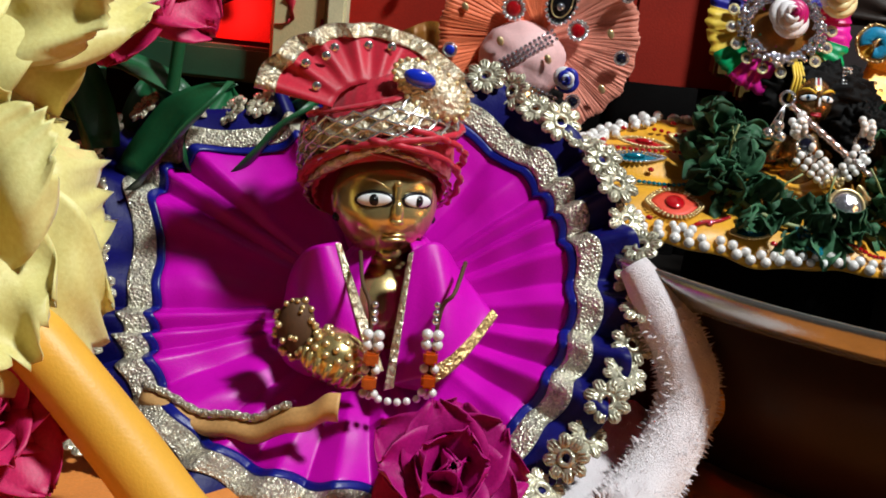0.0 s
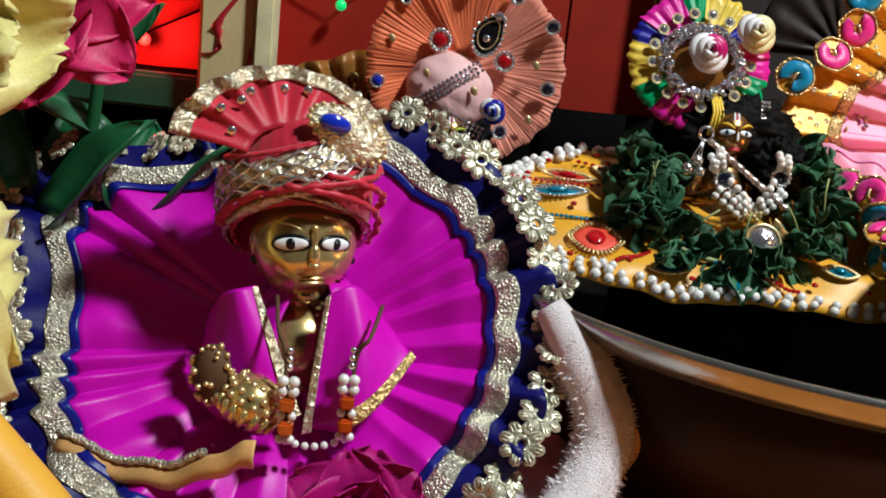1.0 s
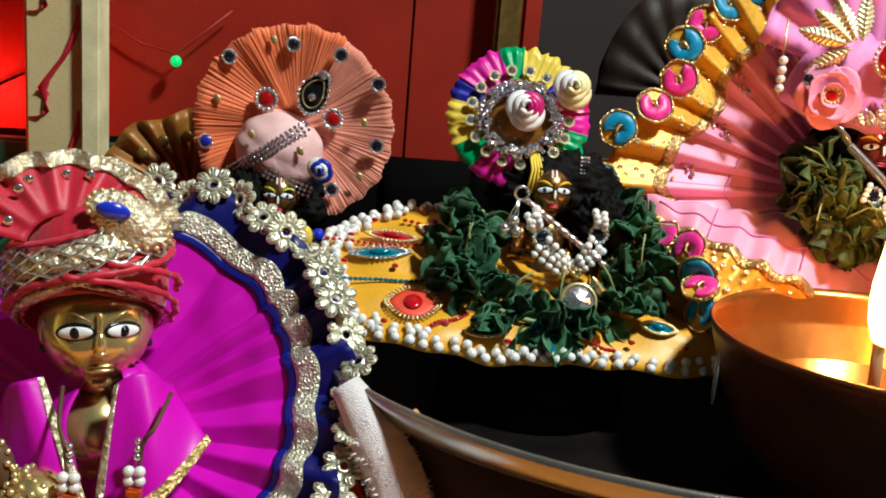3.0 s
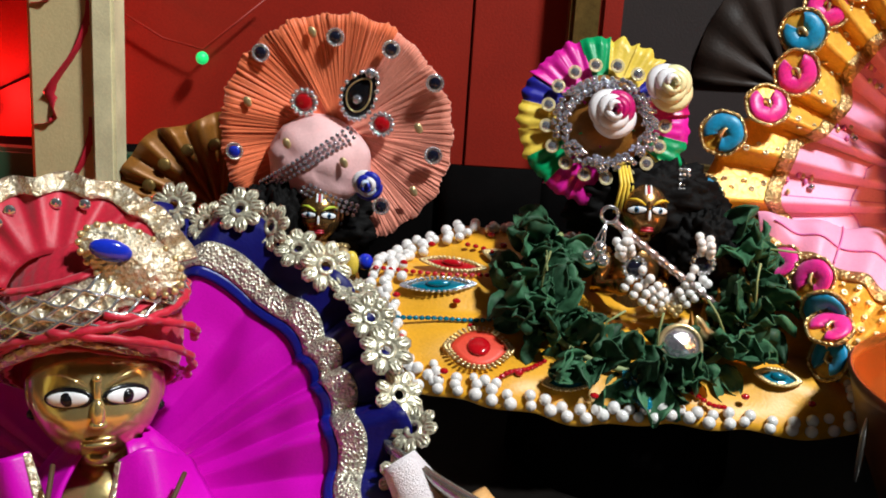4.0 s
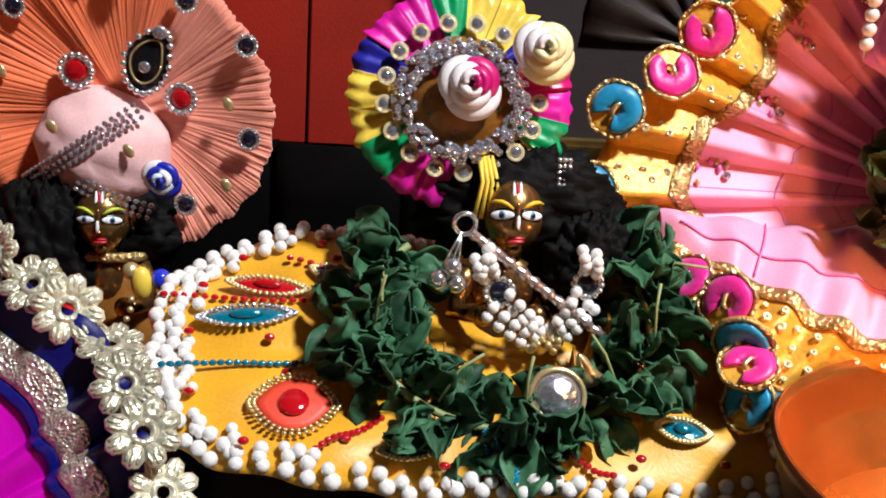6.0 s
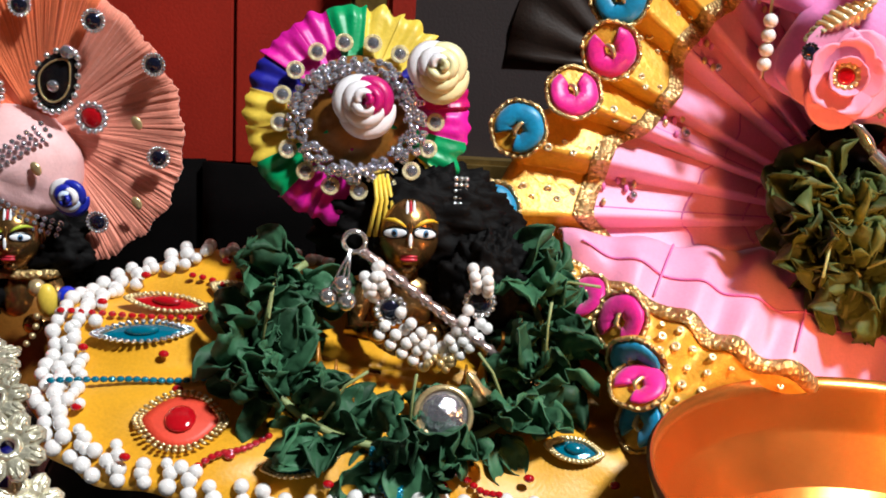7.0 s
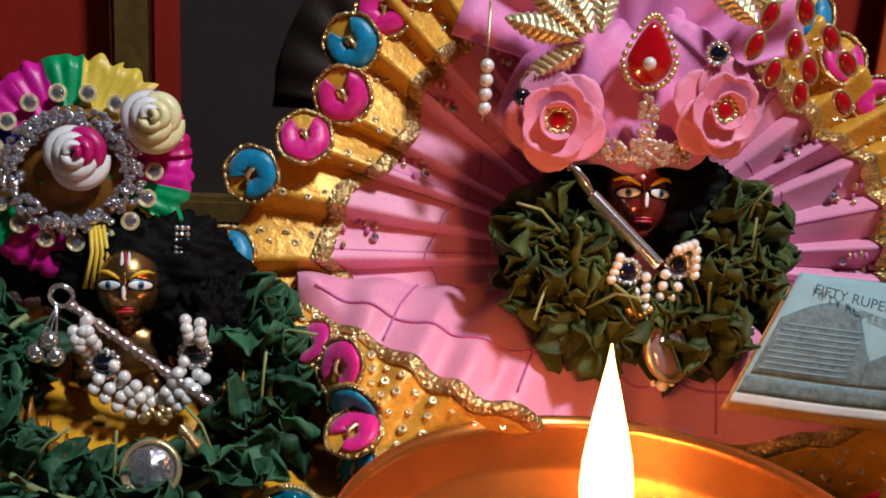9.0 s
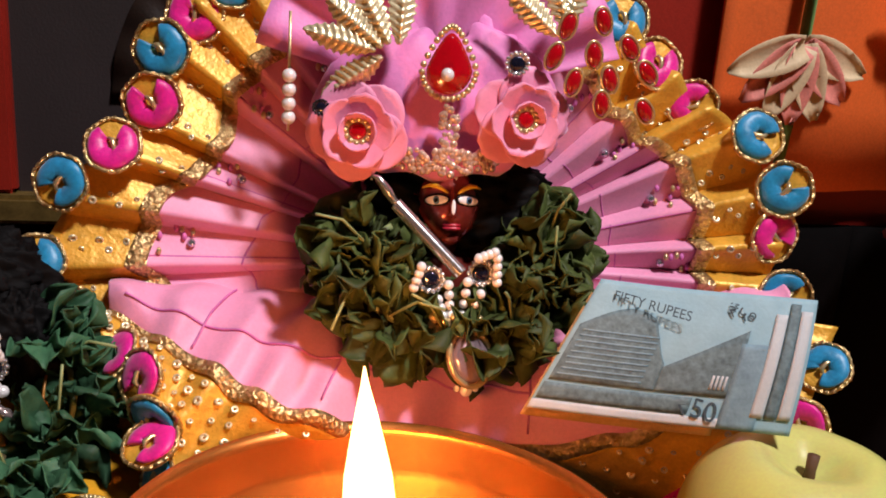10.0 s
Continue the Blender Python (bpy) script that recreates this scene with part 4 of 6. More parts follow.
def leaf_garland(name, c, rx, rz, tilt, radius, size, n, a0, a1, material, label, seed):
    ob = thing(name, Matrix.Translation(c) @ pose(0, 0, 0, tilt, 0, 0), label, "garland")
    rr = random.Random(seed)
    kinds = [crumpled_leaf(size, k + seed, material) for k in range(7)]
    pts = [Vector((rx * math.cos(radians(a)), 0, rz * math.sin(radians(a)))) for a in [a0 + (a1 - a0) * i / 40 for i in range(41)]]
    part("thread", tube(bmesh.new(), pts, 0.0012, 6), M_STALK, ob)
    for k in range(n):
        a = radians(a0 + (a1 - a0) * (k + rr.random()) / n)
        w = rr.uniform(0, TAU)
        q = radius * rr.uniform(0.25, 1.0)
        out = Vector((math.cos(a) * math.cos(w), -math.sin(w), math.sin(a) * math.cos(w)))
        p = Vector((rx * math.cos(a), 0, rz * math.sin(a))) + out * q * 0.55
        e = (out + Vector((rr.uniform(-.7, .7), rr.uniform(-.7, .3), rr.uniform(-.7, .7)))).to_track_quat("Y", "Z").to_matrix().to_4x4()
        part("leaf", kinds[k % 7], None, ob, "", Matrix.Translation(p) @ e @ pose(0, 0, 0, 0, rr.uniform(0, 360), 0) @ Matrix.Diagonal((*[rr.uniform(0.65, 1.15)] * 3, 1)))
    for k in range(7):
        a = radians(a0 + (a1 - a0) * (k + 0.5) / 7 + rr.uniform(-8, 8))
        p = Vector((rx * math.cos(a), -radius * 0.8, rz * math.sin(a)))
        d = Vector((rr.uniform(-1, 1), -0.4, rr.uniform(-1, 1))).normalized() * size * 1.3
        part("stalk", tube(bmesh.new(), [p, p + d * 0.5 + Vector((0, 0, size * 0.2)), p + d], 0.0005, 5), M_STALK, ob)
    return ob


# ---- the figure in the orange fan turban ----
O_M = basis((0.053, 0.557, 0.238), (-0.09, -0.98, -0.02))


def o_surf(th, s, off=0.0):
    r = 0.0526 * s * (1 + 0.012 * math.sin(th * 23) + 0.02 * noise.noise(Vector((th * 30, 1, 1))) + 0.02 * noise.noise(Vector((math.cos(th) * 4, math.sin(th) * 4, 8))))
    z = 0.0006 * s * noise.noise(Vector((th * 34, s * 1.2, 1))) + 0.0003 * s * noise.noise(Vector((th * 90, s * 2, 4))) + 0.006 * s * s + 0.002 * noise.noise(Vector((math.cos(th) * 3, math.sin(th) * 3, s)))
    return Vector((r * math.cos(th), r * math.sin(th), z + off))


fan = thing("orange_fan_turban", O_M, "orange organza fan turban with mirrors and black paisley brooch", "turban")
part("left_fan", ring(o_surf, 0.03, 1.0, 900, 10, 0.0, 0.0004, 62, 236), M_ORANGE, fan, "bright orange pleated fan")
part("right_fan", ring(lambda th, s, off: o_surf(th, s * (0.97 + 0.02 * math.sin(th)), off), 0.03, 1.0, 900, 10, -0.002, 0.0004, -88, 72), M_SALMON, fan, "salmon pleated fan")
dome = bmesh.new()
out = bmesh.ops.create_uvsphere(dome, u_segments=40, v_segments=24, radius=1)
for v in out["verts"]:
    k = 1 + 0.05 * noise.noise(v.co * 2.4) + 0.035 * abs(math.sin(v.co.x * 3.2 + v.co.y * 5.5)) + 0.03 * noise.noise(v.co * 7)
    v.co = Vector((-0.008 + 0.0225 * v.co.x * k, -0.013 + 0.0205 * v.co.y * k, 0.003 + 0.017 * v.co.z * k))
part("cap", dome, M_PALEPINK, fan, "pale pink turban cap")
strass_band(fan, (-0.031, -0.0245, 0.012), (0.0075, 0.003, 0.014), 3, 0.0072, M_CRYSTAL, label="silver rhinestone band", lift=0.008)
strass_band(fan, (-0.0115, -0.0215, 0.019), (0.011, -0.031, 0.016), 3, 0.0072, M_CRYSTAL, label="silver rhinestone band", lift=0.003)
for x, y, r, c in ((-0.015, 0.0136, 0.0066, M_REDGEM), (0.0193, 0.0059, 0.006, M_REDGEM)):
    gem_flower(fan, at((x, y, 0.006 if x < 0 else 0.003)), r, 14, c, M_SILVERBEAD, "red stone in a silver bead ring", "flower_gem")
for x, y in ((0.0431, -0.0056), (-0.0458, -0.0107), (-0.0345, 0.0336), (0.0223, 0.039), (-0.002, 0.0425), (0.042, 0.026), (0.0211, -0.0304)):
    gem_flower(fan, at((x, y, 0.0065)), 0.0044, 18, M_BLUEGEM if x < -0.03 and y < 0 else M_DARKGEM, M_SILVERBEAD, "dark round mirror in a beaded ring")
for x, y in ((-0.0192, -0.0027), (0.0059, -0.0092), (0.0353, -0.0223), (-0.012, 0.044), (0.036, 0.006), (-0.04, 0.012)):
    part("gold_drop", ball(bmesh.new(), (0, 0, 0), (0.0018, 0.0026, 0.0008), 10, 8), M_GOLD, fan, "", Matrix.Translation((x, y, 0.0195 if abs(x) < 0.03 and y < 0.01 else 0.007)) @ pose(0, 0, 0, 0, 0, 30))


def paisley(parent, m, s, base, rim, label):
    pts = []
    for i in range(44):
        a = TAU * i / 44
        r = s * (1 - 0.42 * max(0, math.sin(a)) ** 1.5)
        x, y = 0.68 * r * math.cos(a), r * math.sin(a) * (1 + 0.75 * max(0, math.sin(a)))
        pts.append(Vector((x + 0.32 * s * max(0, y / s) ** 2 * 0.8, y, 0)))
    bm = bmesh.new()
    c = bm.verts.new((0, -0.1 * s, 0.12 * s))
    ra = [bm.verts.new(p * 0.82 + Vector((0, 0, 0.1 * s))) for p in pts]
    rb = [bm.verts.new(p + Vector((0, 0, -0.02 * s))) for p in pts]
    for i in range(44):
        bm.faces.new((c, ra[i], ra[(i + 1) % 44]))
        bm.faces.new((ra[i], rb[i], rb[(i + 1) % 44], ra[(i + 1) % 44]))
    ob = part("paisley_brooch", bm, base, parent, label, m)
    bead = bmesh.new()
    for p in pts[::2]:
        ball(bead, p * 1.06 + Vector((0, 0, 0.06 * s)), 0.12 * s, 8, 6)
    tagged(part("bead_edge", bead, rim, ob), kind="stuff")
    part("inner_wire", tube(bmesh.new(), [p * 0.72 + Vector((0, 0, 0.13 * s)) for p in pts + pts[:1]], 0.035 * s, 6), M_GOLD, ob)
    for x, y, q in ((0.0, -0.2, 0.2), (0.22, 1.0, 0.24)):
        part("stone", ball(bmesh.new(), (x * s, y * s, 0.16 * s), (q * s, q * s, 0.14 * s), 12, 8), M_CRYSTAL, ob)
    return ob


paisley(fan, pose(0.0095, 0.019, 0.008, 0, 0, -14), 0.0105, M_BLACK, M_SILVERBEAD, "black paisley brooch with silver beads")
ribbon_rose(fan, at((0.0165, -0.0178, 0.017)), 0.0078, (M_COL["blue"], M_COL["pale"], M_COL["blue"], M_COL["white"]), "blue and white satin ribbon rose")

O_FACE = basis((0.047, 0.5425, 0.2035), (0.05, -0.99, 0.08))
statuette("gilt_statuette", "gilt deity statuette with lime painted brows", O_FACE, 0.0098, Z_CLOTH, M_PAINT["face"], M_PAINT["lime"], True, 1.15, torso=0.9)
gown = thing("brown_gown", Matrix.Translation((0.047, 0.553, Z_CLOTH)), "dull brown gown on the gilt statuette", "doll dress")
part("cloth", thick(sheet(bmesh.new(), lambda u, v: ((0.009 + 0.028 * v ** 0.7) * (1 + 0.06 * math.sin(TAU * u * 14)) * math.cos(TAU * u), (0.009 + 0.016 * v ** 0.7) * math.sin(TAU * u), 0.114 - 0.113 * v), 112, 12, True), 0.0008), M_BROWNFAN, gown)
part("collar", tube(bmesh.new(), [(0.0125 * math.cos(TAU * i / 30), -0.002 + 0.0125 * math.sin(TAU * i / 30), 0.1125 - 0.003 * math.sin(TAU * i / 30)) for i in range(31)], [0.0016 + 0.0004 * (i % 2) for i in range(31)], 6), M_GOLDLACE, gown)
hair("black_wig", (0.044, 0.556, 0.198), (0.027, 0.014, 0.022), "black curly wig on the gilt statuette", 3)
hair("black_wig", (0.027, 0.545, 0.188), (0.018, 0.013, 0.028), "black curly wig on the gilt statuette", 5)
onk = thing("gold_bead_necklace", Matrix.Translation((0.047, 0.525, 0.185)), "gold beads with a red stone on the gilt statuette", "necklace")
GB = pearl_mesh("gold_ball", 0.003, M_GOLD, 12, 8)
for x, z in ((-0.0125, 0.004), (0.0125, 0.006)):
    part("gold_ball", GB, None, onk, "", at((x, 0, z)))
for k in range(13):
    a = math.pi * k / 12
    part("gold_bead", BEADG, None, onk, "", at((-0.013 * math.cos(a), -0.003, -0.003 - 0.014 * math.sin(a)), 0.9))
part("red_stone", ball(bmesh.new(), (-0.009, -0.004, -0.01), (0.005, 0.003, 0.005), 14, 10), M_REDGEM, onk)
part("yellow_flower_bead", ball(bmesh.new(), (0.016, -0.001, 0.002), (0.0035, 0.003, 0.006), 12, 8), M_COL["yellow"], onk)
part("blue_bead", ball(bmesh.new(), (0.022, 0.001, 0.003), 0.0036, 12, 8), M_BLUEGEM, onk)

bfan = thing("brown_fan", basis((-0.004, 0.58, 0.192), (0.1, -0.98, 0.1)), "brown organza fan collar with gold spots", "doll dress")
part("cloth", ring(lambda th, s, off: Vector((0.052 * s * math.cos(th), 0.046 * s * math.sin(th) * (1 + 0.05 * math.sin(9 * th)), 0.003 * s * math.sin(22 * th) + off)), 0.05, 1.0, 260, 8, 0, 0.0005, 80, 290), M_BROWNFAN, bfan)
for k in range(9):
    a = radians(95 + 21 * k)
    part("gold_spot", ball(bmesh.new(), (0.036 * math.cos(a), 0.033 * math.sin(a), 0.003), (0.0032, 0.0032, 0.001), 10, 6), M_GOLDFRAME, bfan)
part("hem", ring(lambda th, s, off: Vector((0.05 * s * math.cos(th), 0.05 * s * math.sin(th) - 0.05, 0.004 * math.sin(16 * th) + off)), 0.05, 1.3, 160, 6, -0.004, 0.0005, 170, 370), M_BROWNFAN, bfan)

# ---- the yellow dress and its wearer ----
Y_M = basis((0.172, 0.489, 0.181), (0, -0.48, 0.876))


def y_surf(th, s, off=0.0):
    c, n = math.cos(th), math.sin(th)
    e = 3.2 if c < 0 or n > 0 else 9.0
    k = (abs(c) ** e + abs(n) ** e) ** (-1 / e)
    x, y = (0.1 if c < 0 else 0.096) * k * c * s, (0.047 if n < 0 else 0.052) * k * n * s
    z = 0.002 * s * math.sin(9 * th + 1) + 0.0025 * noise.noise(Vector((x * 40, y * 40, 1.5))) - 0.006 * s ** 6 - 0.003 * max(0.0, x / 0.1) ** 2 + 0.004 * max(0, -x / 0.1)
    return Vector((x * (1 + 0.012 * math.sin(24 * th)), y * (1 + 0.02 * math.sin(24 * th)), z + off))


def y_flat(x, y, off=0.0):
    return Vector((x, y, off + 0.0025 * noise.noise(Vector((x * 40, y * 40, 1.5))) + 0.0022 + 0.004 * max(0, -x / 0.1) - 0.003 * max(0, x / 0.1) ** 2))


ydress = thing("yellow_dress", Y_M, "yellow satin dress edged with pearls and set with gems", "doll dress")
part("skirt", ring(y_surf, 0.02, 1.0, 320, 18, 0, 0.0009), M_YELLOW, ydress, "yellow satin skirt")
rr = random.Random(12)
PEARL4 = pearl_mesh("pearl", 0.0024, M_PEARL, 12, 8)
for k in range(190):
    th = TAU * (k + rr.uniform(-0.2, 0.2)) / 190
    s = 0.985 - (0.055 if k % 2 == 1 else 0.0) + rr.uniform(-0.012, 0.008)
    part("pearl", PEARL4, None, ydress, "" if k else "white pearl on the hem", at(y_surf(th, s, 0.003), rr.uniform(0.85, 1.08)))
for k in range(46):
    th = radians(110 + 130 * k / 45)
    part("pearl", PEARL4, None, ydress, "", at(y_surf(th, rr.uniform(0.86, 0.95), 0.003), rr.uniform(0.7, 0.95)))


def eye_gem(x, y, rx, ry, stone, border, spin=0.0, cloth=None, label=""):
    p = y_flat(x, y)
    m = Matrix.Translation(p) @ pose(0, 0, 0, 0, 0, spin)
    def almond(a, q):
        return Vector((q * rx * math.cos(a), q * ry * math.sin(a) * (1 - 0.5 * abs(math.cos(a)) ** 3), 0.0))
    ob = part("gem_motif", thick(sheet(bmesh.new(), lambda u, v: almond(TAU * u, 1 - 0.995 * v) + Vector((0, 0, 0.0008 * math.sin(v * 1.5))), 36, 4, True), 0.0004), cloth or stone, ydress, label, m)
    bead = bmesh.new()
    for k in range(40):
        a = TAU * k / 40
        for q in (1.06, 1.2):
            ball(bead, almond(a, q) + Vector((0, 0, 0.0005)), (0.0009, 0.0006, 0.0006), 6, 4)
    tagged(part("wire_border", bead, border, ob), kind="stuff")
    part("stone", ball(bmesh.new(), (0, 0, 0.0012), (rx * 0.42, ry * 0.55, 0.0013), 14, 8), stone, ob)
    return ob


eye_gem(-0.0551, -0.0233, 0.0108, 0.0085, M_REDGEM, M_GOLD, 0, M_CORAL, "coral motif with a red gem in a gold border")
eye_gem(-0.0715, 0.0085, 0.0125, 0.0035, M_TEALGEM, M_SILVERBEAD, 6, None, "teal marquise gem in a silver border")
eye_gem(-0.0442, 0.0255, 0.008, 0.0035, M_TEALGEM, M_GOLD, -20, None, "teal marquise gem in a gold border")
eye_gem(-0.0202, -0.0342, 0.009, 0.004, M_TEALGEM, M_GOLD, 14, None, "teal marquise gem in a gold border")
eye_gem(0.0591, -0.0272, 0.007, 0.0035, M_TEALGEM, M_GOLD, -10, None, "teal marquise gem in a gold border")
eye_gem(-0.066, 0.0205, 0.011, 0.003, M_REDGEM, M_GOLD, -6, None, "red marquise gem in a gold border")
eye_gem(0.004, -0.0372, 0.003, 0.008, M_TEALGEM, M_TEALGEM, 20, None, "teal stones in a short row")
for (xa, ya), (xb, yb), n, mm, nm in (((-0.094, -0.0115), (-0.044, -0.0055), 22, M_TEALGEM, "teal_stone"), ((-0.097, 0.0142), (-0.04, 0.016), 20, M_REDGEM, "garnet_stone"),
                                      ((-0.048, -0.038), (-0.03, -0.026), 12, M_REDGEM, "garnet_stone"), ((0.022, -0.036), (0.036, -0.043), 9, M_REDGEM, "garnet_stone"), ((-0.06, 0.033), (-0.03, 0.02), 10, M_REDGEM, "garnet_stone")):
    st = mesh_of(nm, ball(bmesh.new(), (0, 0, 0), (0.0013, 0.0011, 0.0009), 8, 5), mm)
    for k in range(n):
        t = k / (n - 1)
        part(nm, st, None, ydress, "", at(y_flat(xa + (xb - xa) * t, ya + (yb - ya) * t + 0.0008 * math.sin(7 * t))))
RS = mesh_of("garnet_stone", ball(bmesh.new(), (0, 0, 0), (0.0017, 0.0013, 0.0011), 10, 6), M_REDGEM)
for x, y in ((-0.085, -0.02), (-0.058, -0.011), (-0.064, 0.001), (-0.088, 0.002), (-0.086, 0.02), (-0.04, -0.034), (-0.068, -0.037), (-0.012, -0.041), (0.02, -0.04), (0.045, -0.037), (-0.075, 0.033), (-0.05, 0.04), (-0.045, 0.034), (0.07, -0.038)):
    part("garnet_stone", RS, None, ydress, "", at(y_flat(x, y)))

# added black blocks stand in for the shade under the dresses, below the statuettes
for nm, c, r, z1 in (("shade_block", (0.18, 0.502), 0.045, 0.163), ("shade_block", (0.343, 0.536), 0.036, 0.165)):
    seat = thing(nm, Matrix.Translation((c[0], c[1], TZ)), "black round block added for the shade under a dress", "seat", "covered seats")
    part("black_block", lathe(bmesh.new(), [(0.0005, z1 - TZ), (r * 0.95, z1 - TZ), (r, z1 - TZ - 0.003), (r * 1.04, 0.0), (0.0005, 0.0)], 40), M_DARK, seat)
Y_FACE = basis((0.18, 0.4995, 0.2235), (0.04, -0.98, 0.16))
statuette("painted_statuette", "small painted deity statuette with blue eyes", Y_FACE, 0.0102, 0.163, M_PAINT["face"], M_PAINT["yellow"], True, 1.2)
hair("black_wig", (0.184, 0.511, 0.223), (0.031, 0.0145, 0.02), "black curly wig on the painted statuette", 7)
hair("black_wig", (0.206, 0.5, 0.208), (0.016, 0.012, 0.018), "black curly wig on the painted statuette", 9)
leaf_garland("basil_garland", (0.18, 0.486, 0.194), 0.0435, 0.034, -44, 0.0125, 0.0145, 240, 135, 405, M_LEAF, "dark green basil leaf garland round the statuette", 2)

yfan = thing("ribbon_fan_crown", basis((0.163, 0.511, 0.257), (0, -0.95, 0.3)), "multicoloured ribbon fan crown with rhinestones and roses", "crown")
COLS = ("magenta", "maroon", "navy", "yellow", "yellow", "green", "magenta", "magenta", "navy", "yellow", "yellow", "green", "magenta", "magenta", "navy", "yellow", "yellow", "green")
for k, cn in enumerate(COLS):
    a0 = 360 * k / len(COLS) - 12

    def tuft(th, s, off, k=k):
        r = 0.0345 * s * (1 + 0.07 * noise.noise(Vector((th * 9, k, 2))))
        return Vector((r * math.cos(th), r * math.sin(th), 0.0003 * s * math.sin(th * 41 + 3 * k) + 0.0012 * noise.noise(Vector((th * 7, s * 2, k))) - 0.003 * s + off + 0.0006 * (k % 2)))
    part("ribbon_tuft", ring(tuft, 0.3, 1.0, 44, 6, 0, 0.0004, a0, a0 + 360 / len(COLS) + 1.5), M_COL[cn], yfan, cn.replace("navy", "navy blue") + " pleated ribbon tuft")
part("backing", lathe(bmesh.new(), [(0.0001, 0.0005), (0.0185, 0.0005), (0.0185, -0.001), (0.0001, -0.001)], 30), M_BROWNFAN, yfan, "brown cloth backing")
bead = bmesh.new()
rr = random.Random(5)
for k in range(380):
    a = rr.uniform(0, TAU)
    q = 0.0158 + 0.0062 * (rr.random() - 0.45)
    ball(bead, (q * 1.1 * math.cos(a), q * math.sin(a) - 0.002, 0.0025 + 0.0028 * (1 - ((q - 0.0158) / 0.0035) ** 2) * rr.uniform(0.7, 1.1)), rr.uniform(0.0009, 0.0015), 6, 5)
tagged(part("rhinestone_ring", bead, M_CRYSTAL, yfan, "ring of clear rhinestones"), kind="stuff")
for k in range(15):
    a = radians(60 + 320 * k / 15)
    gem_flower(yfan, at((0.0238 * math.cos(a), 0.0228 * math.sin(a) - 0.0005, 0.002)), 0.0031, 22, M_CRYSTAL, M_GOLDPALE, "clear round rhinestone", "rhinestone")
ribbon_rose(yfan, at((0.002, 0.003, 0.004)), 0.0112, (M_COL["maroon"], M_COL["white"], M_COL["white"]), "maroon and white satin ribbon rose")
ribbon_rose(yfan, at((0.0238, 0.0145, 0.005)), 0.011, (M_COL["cream"], M_COL["white"], M_COL["cream"]), "cream satin ribbon rose")
for k in range(4):
    part("yellow_thread", tube(bmesh.new(), [(0.006 + 0.0012 * k, -0.018, 0.004), (0.007 + 0.0015 * k, -0.026, 0.006), (0.005 + 0.002 * k, -0.037, 0.005)], 0.0007, 5), M_COL["yellow"], yfan)
for k in range(16):
    part("seed_bead", SBEAD, None, yfan, "", at((0.031 + 0.0016 * (k % 3), -0.018 - 0.0016 * (k // 3) * 1.2, 0.002), 0.6))
part("post", tube(bmesh.new(), [(0.012, -0.02, -0.006), (0.017, -0.04, -0.012)], 0.003, 8), M_HAIR, yfan)

yn = thing("pearl_necklace", Matrix.Translation((0.186, 0.482, 0.2)), "pearl necklace with mirror medallions and a crystal pendant", "necklace")
for mx, mz in ((-0.0105, 0.005), (0.0157, 0.0085)):
    gem_flower(yn, Matrix.Translation((mx, -0.0005, mz)) @ pose(0, 0, 0, 90, 0, 0), 0.0052, 14, M_DARKGEM, M_SILVERBEAD, "dark mirror medallion with silver beads", "medallion")
rows = (((-0.015, 0.018), (-0.0125, 0.011)), ((-0.012, 0.0), (0.0015, -0.009)), ((-0.006, -0.001), (0.003, -0.007)), ((0.013, 0.019), (0.0145, 0.013)), ((0.0165, 0.002), (0.0065, -0.008)), ((0.0115, 0.003), (0.0055, -0.006)), ((0.0172, 0.018), (0.0178, 0.012)), ((-0.0185, 0.015), (-0.0155, 0.009)), ((-0.0135, -0.003), (0.0005, -0.0125)), ((0.0185, 0.0005), (0.0085, -0.0105)), ((-0.0145, 0.0185), (-0.017, 0.01)), ((-0.0075, 0.0045), (0.002, -0.004)), ((0.0125, 0.006), (0.008, -0.003)))
PEARL5 = pearl_mesh("pearl", 0.0019, M_PEARL, 12, 8)
for (xa, za), (xb, zb) in rows:
    n = max(3, int(math.hypot(xb - xa, zb - za) / 0.0034))
    for k in range(n + 1):
        t = k / n
        part("pearl", PEARL5, None, yn, "", at((xa + (xb - xa) * t, -0.001 - 0.002 * math.sin(math.pi * t), za + (zb - za) * t)))
for k in range(12):
    part("gold_bead", BEADG, None, yn, "", at((0.0 + 0.011 * rr.random(), -0.003, -0.008 - 0.005 * rr.random()), rr.uniform(0.7, 1.2)))
pend = part("pendant", lathe(bmesh.new(), [(0.0001, 0.003), (0.005, 0.0024), (0.0073, 0.0002), (0.0073, -0.001), (0.0001, -0.001)], 28), M_CRYSTAL, yn, "round clear crystal pendant", Matrix.Translation((0.0055, -0.0215, -0.0185)) @ pose(0, 0, 0, 66, 0, 0))
part("gold_setting", lathe(bmesh.new(), [(0.0072, -0.0012), (0.0072, 0.001), (0.0082, 0.0013), (0.0088, 0.0), (0.0082, -0.0014)], 30), M_GOLD, pend)
part("gold_bell", lathe(bmesh.new(), [(0.0005, 0.006), (0.0018, 0.004), (0.0024, 0.0), (0.0042, -0.0035), (0.004, -0.0035)], 16), M_GOLD, yn, m=pose(0.0155, -0.012, -0.0145, 0, -28, 0))


def rod(name, m0, a, b, r, material, label, stripes=True):
    ob = thing(name, m0, label, "flute")
    a, b = Vector(a), Vector(b)
    n = 80
    part("barrel", tube(bmesh.new(), [a.lerp(b, i / n) for i in range(n + 1)], [r * (1 + (0.14 * math.sin(i * 1.1) if stripes else 0)) for i in range(n + 1)], 5 if stripes else 14, twist=0.35 if stripes else 0), material, ob)
    return ob


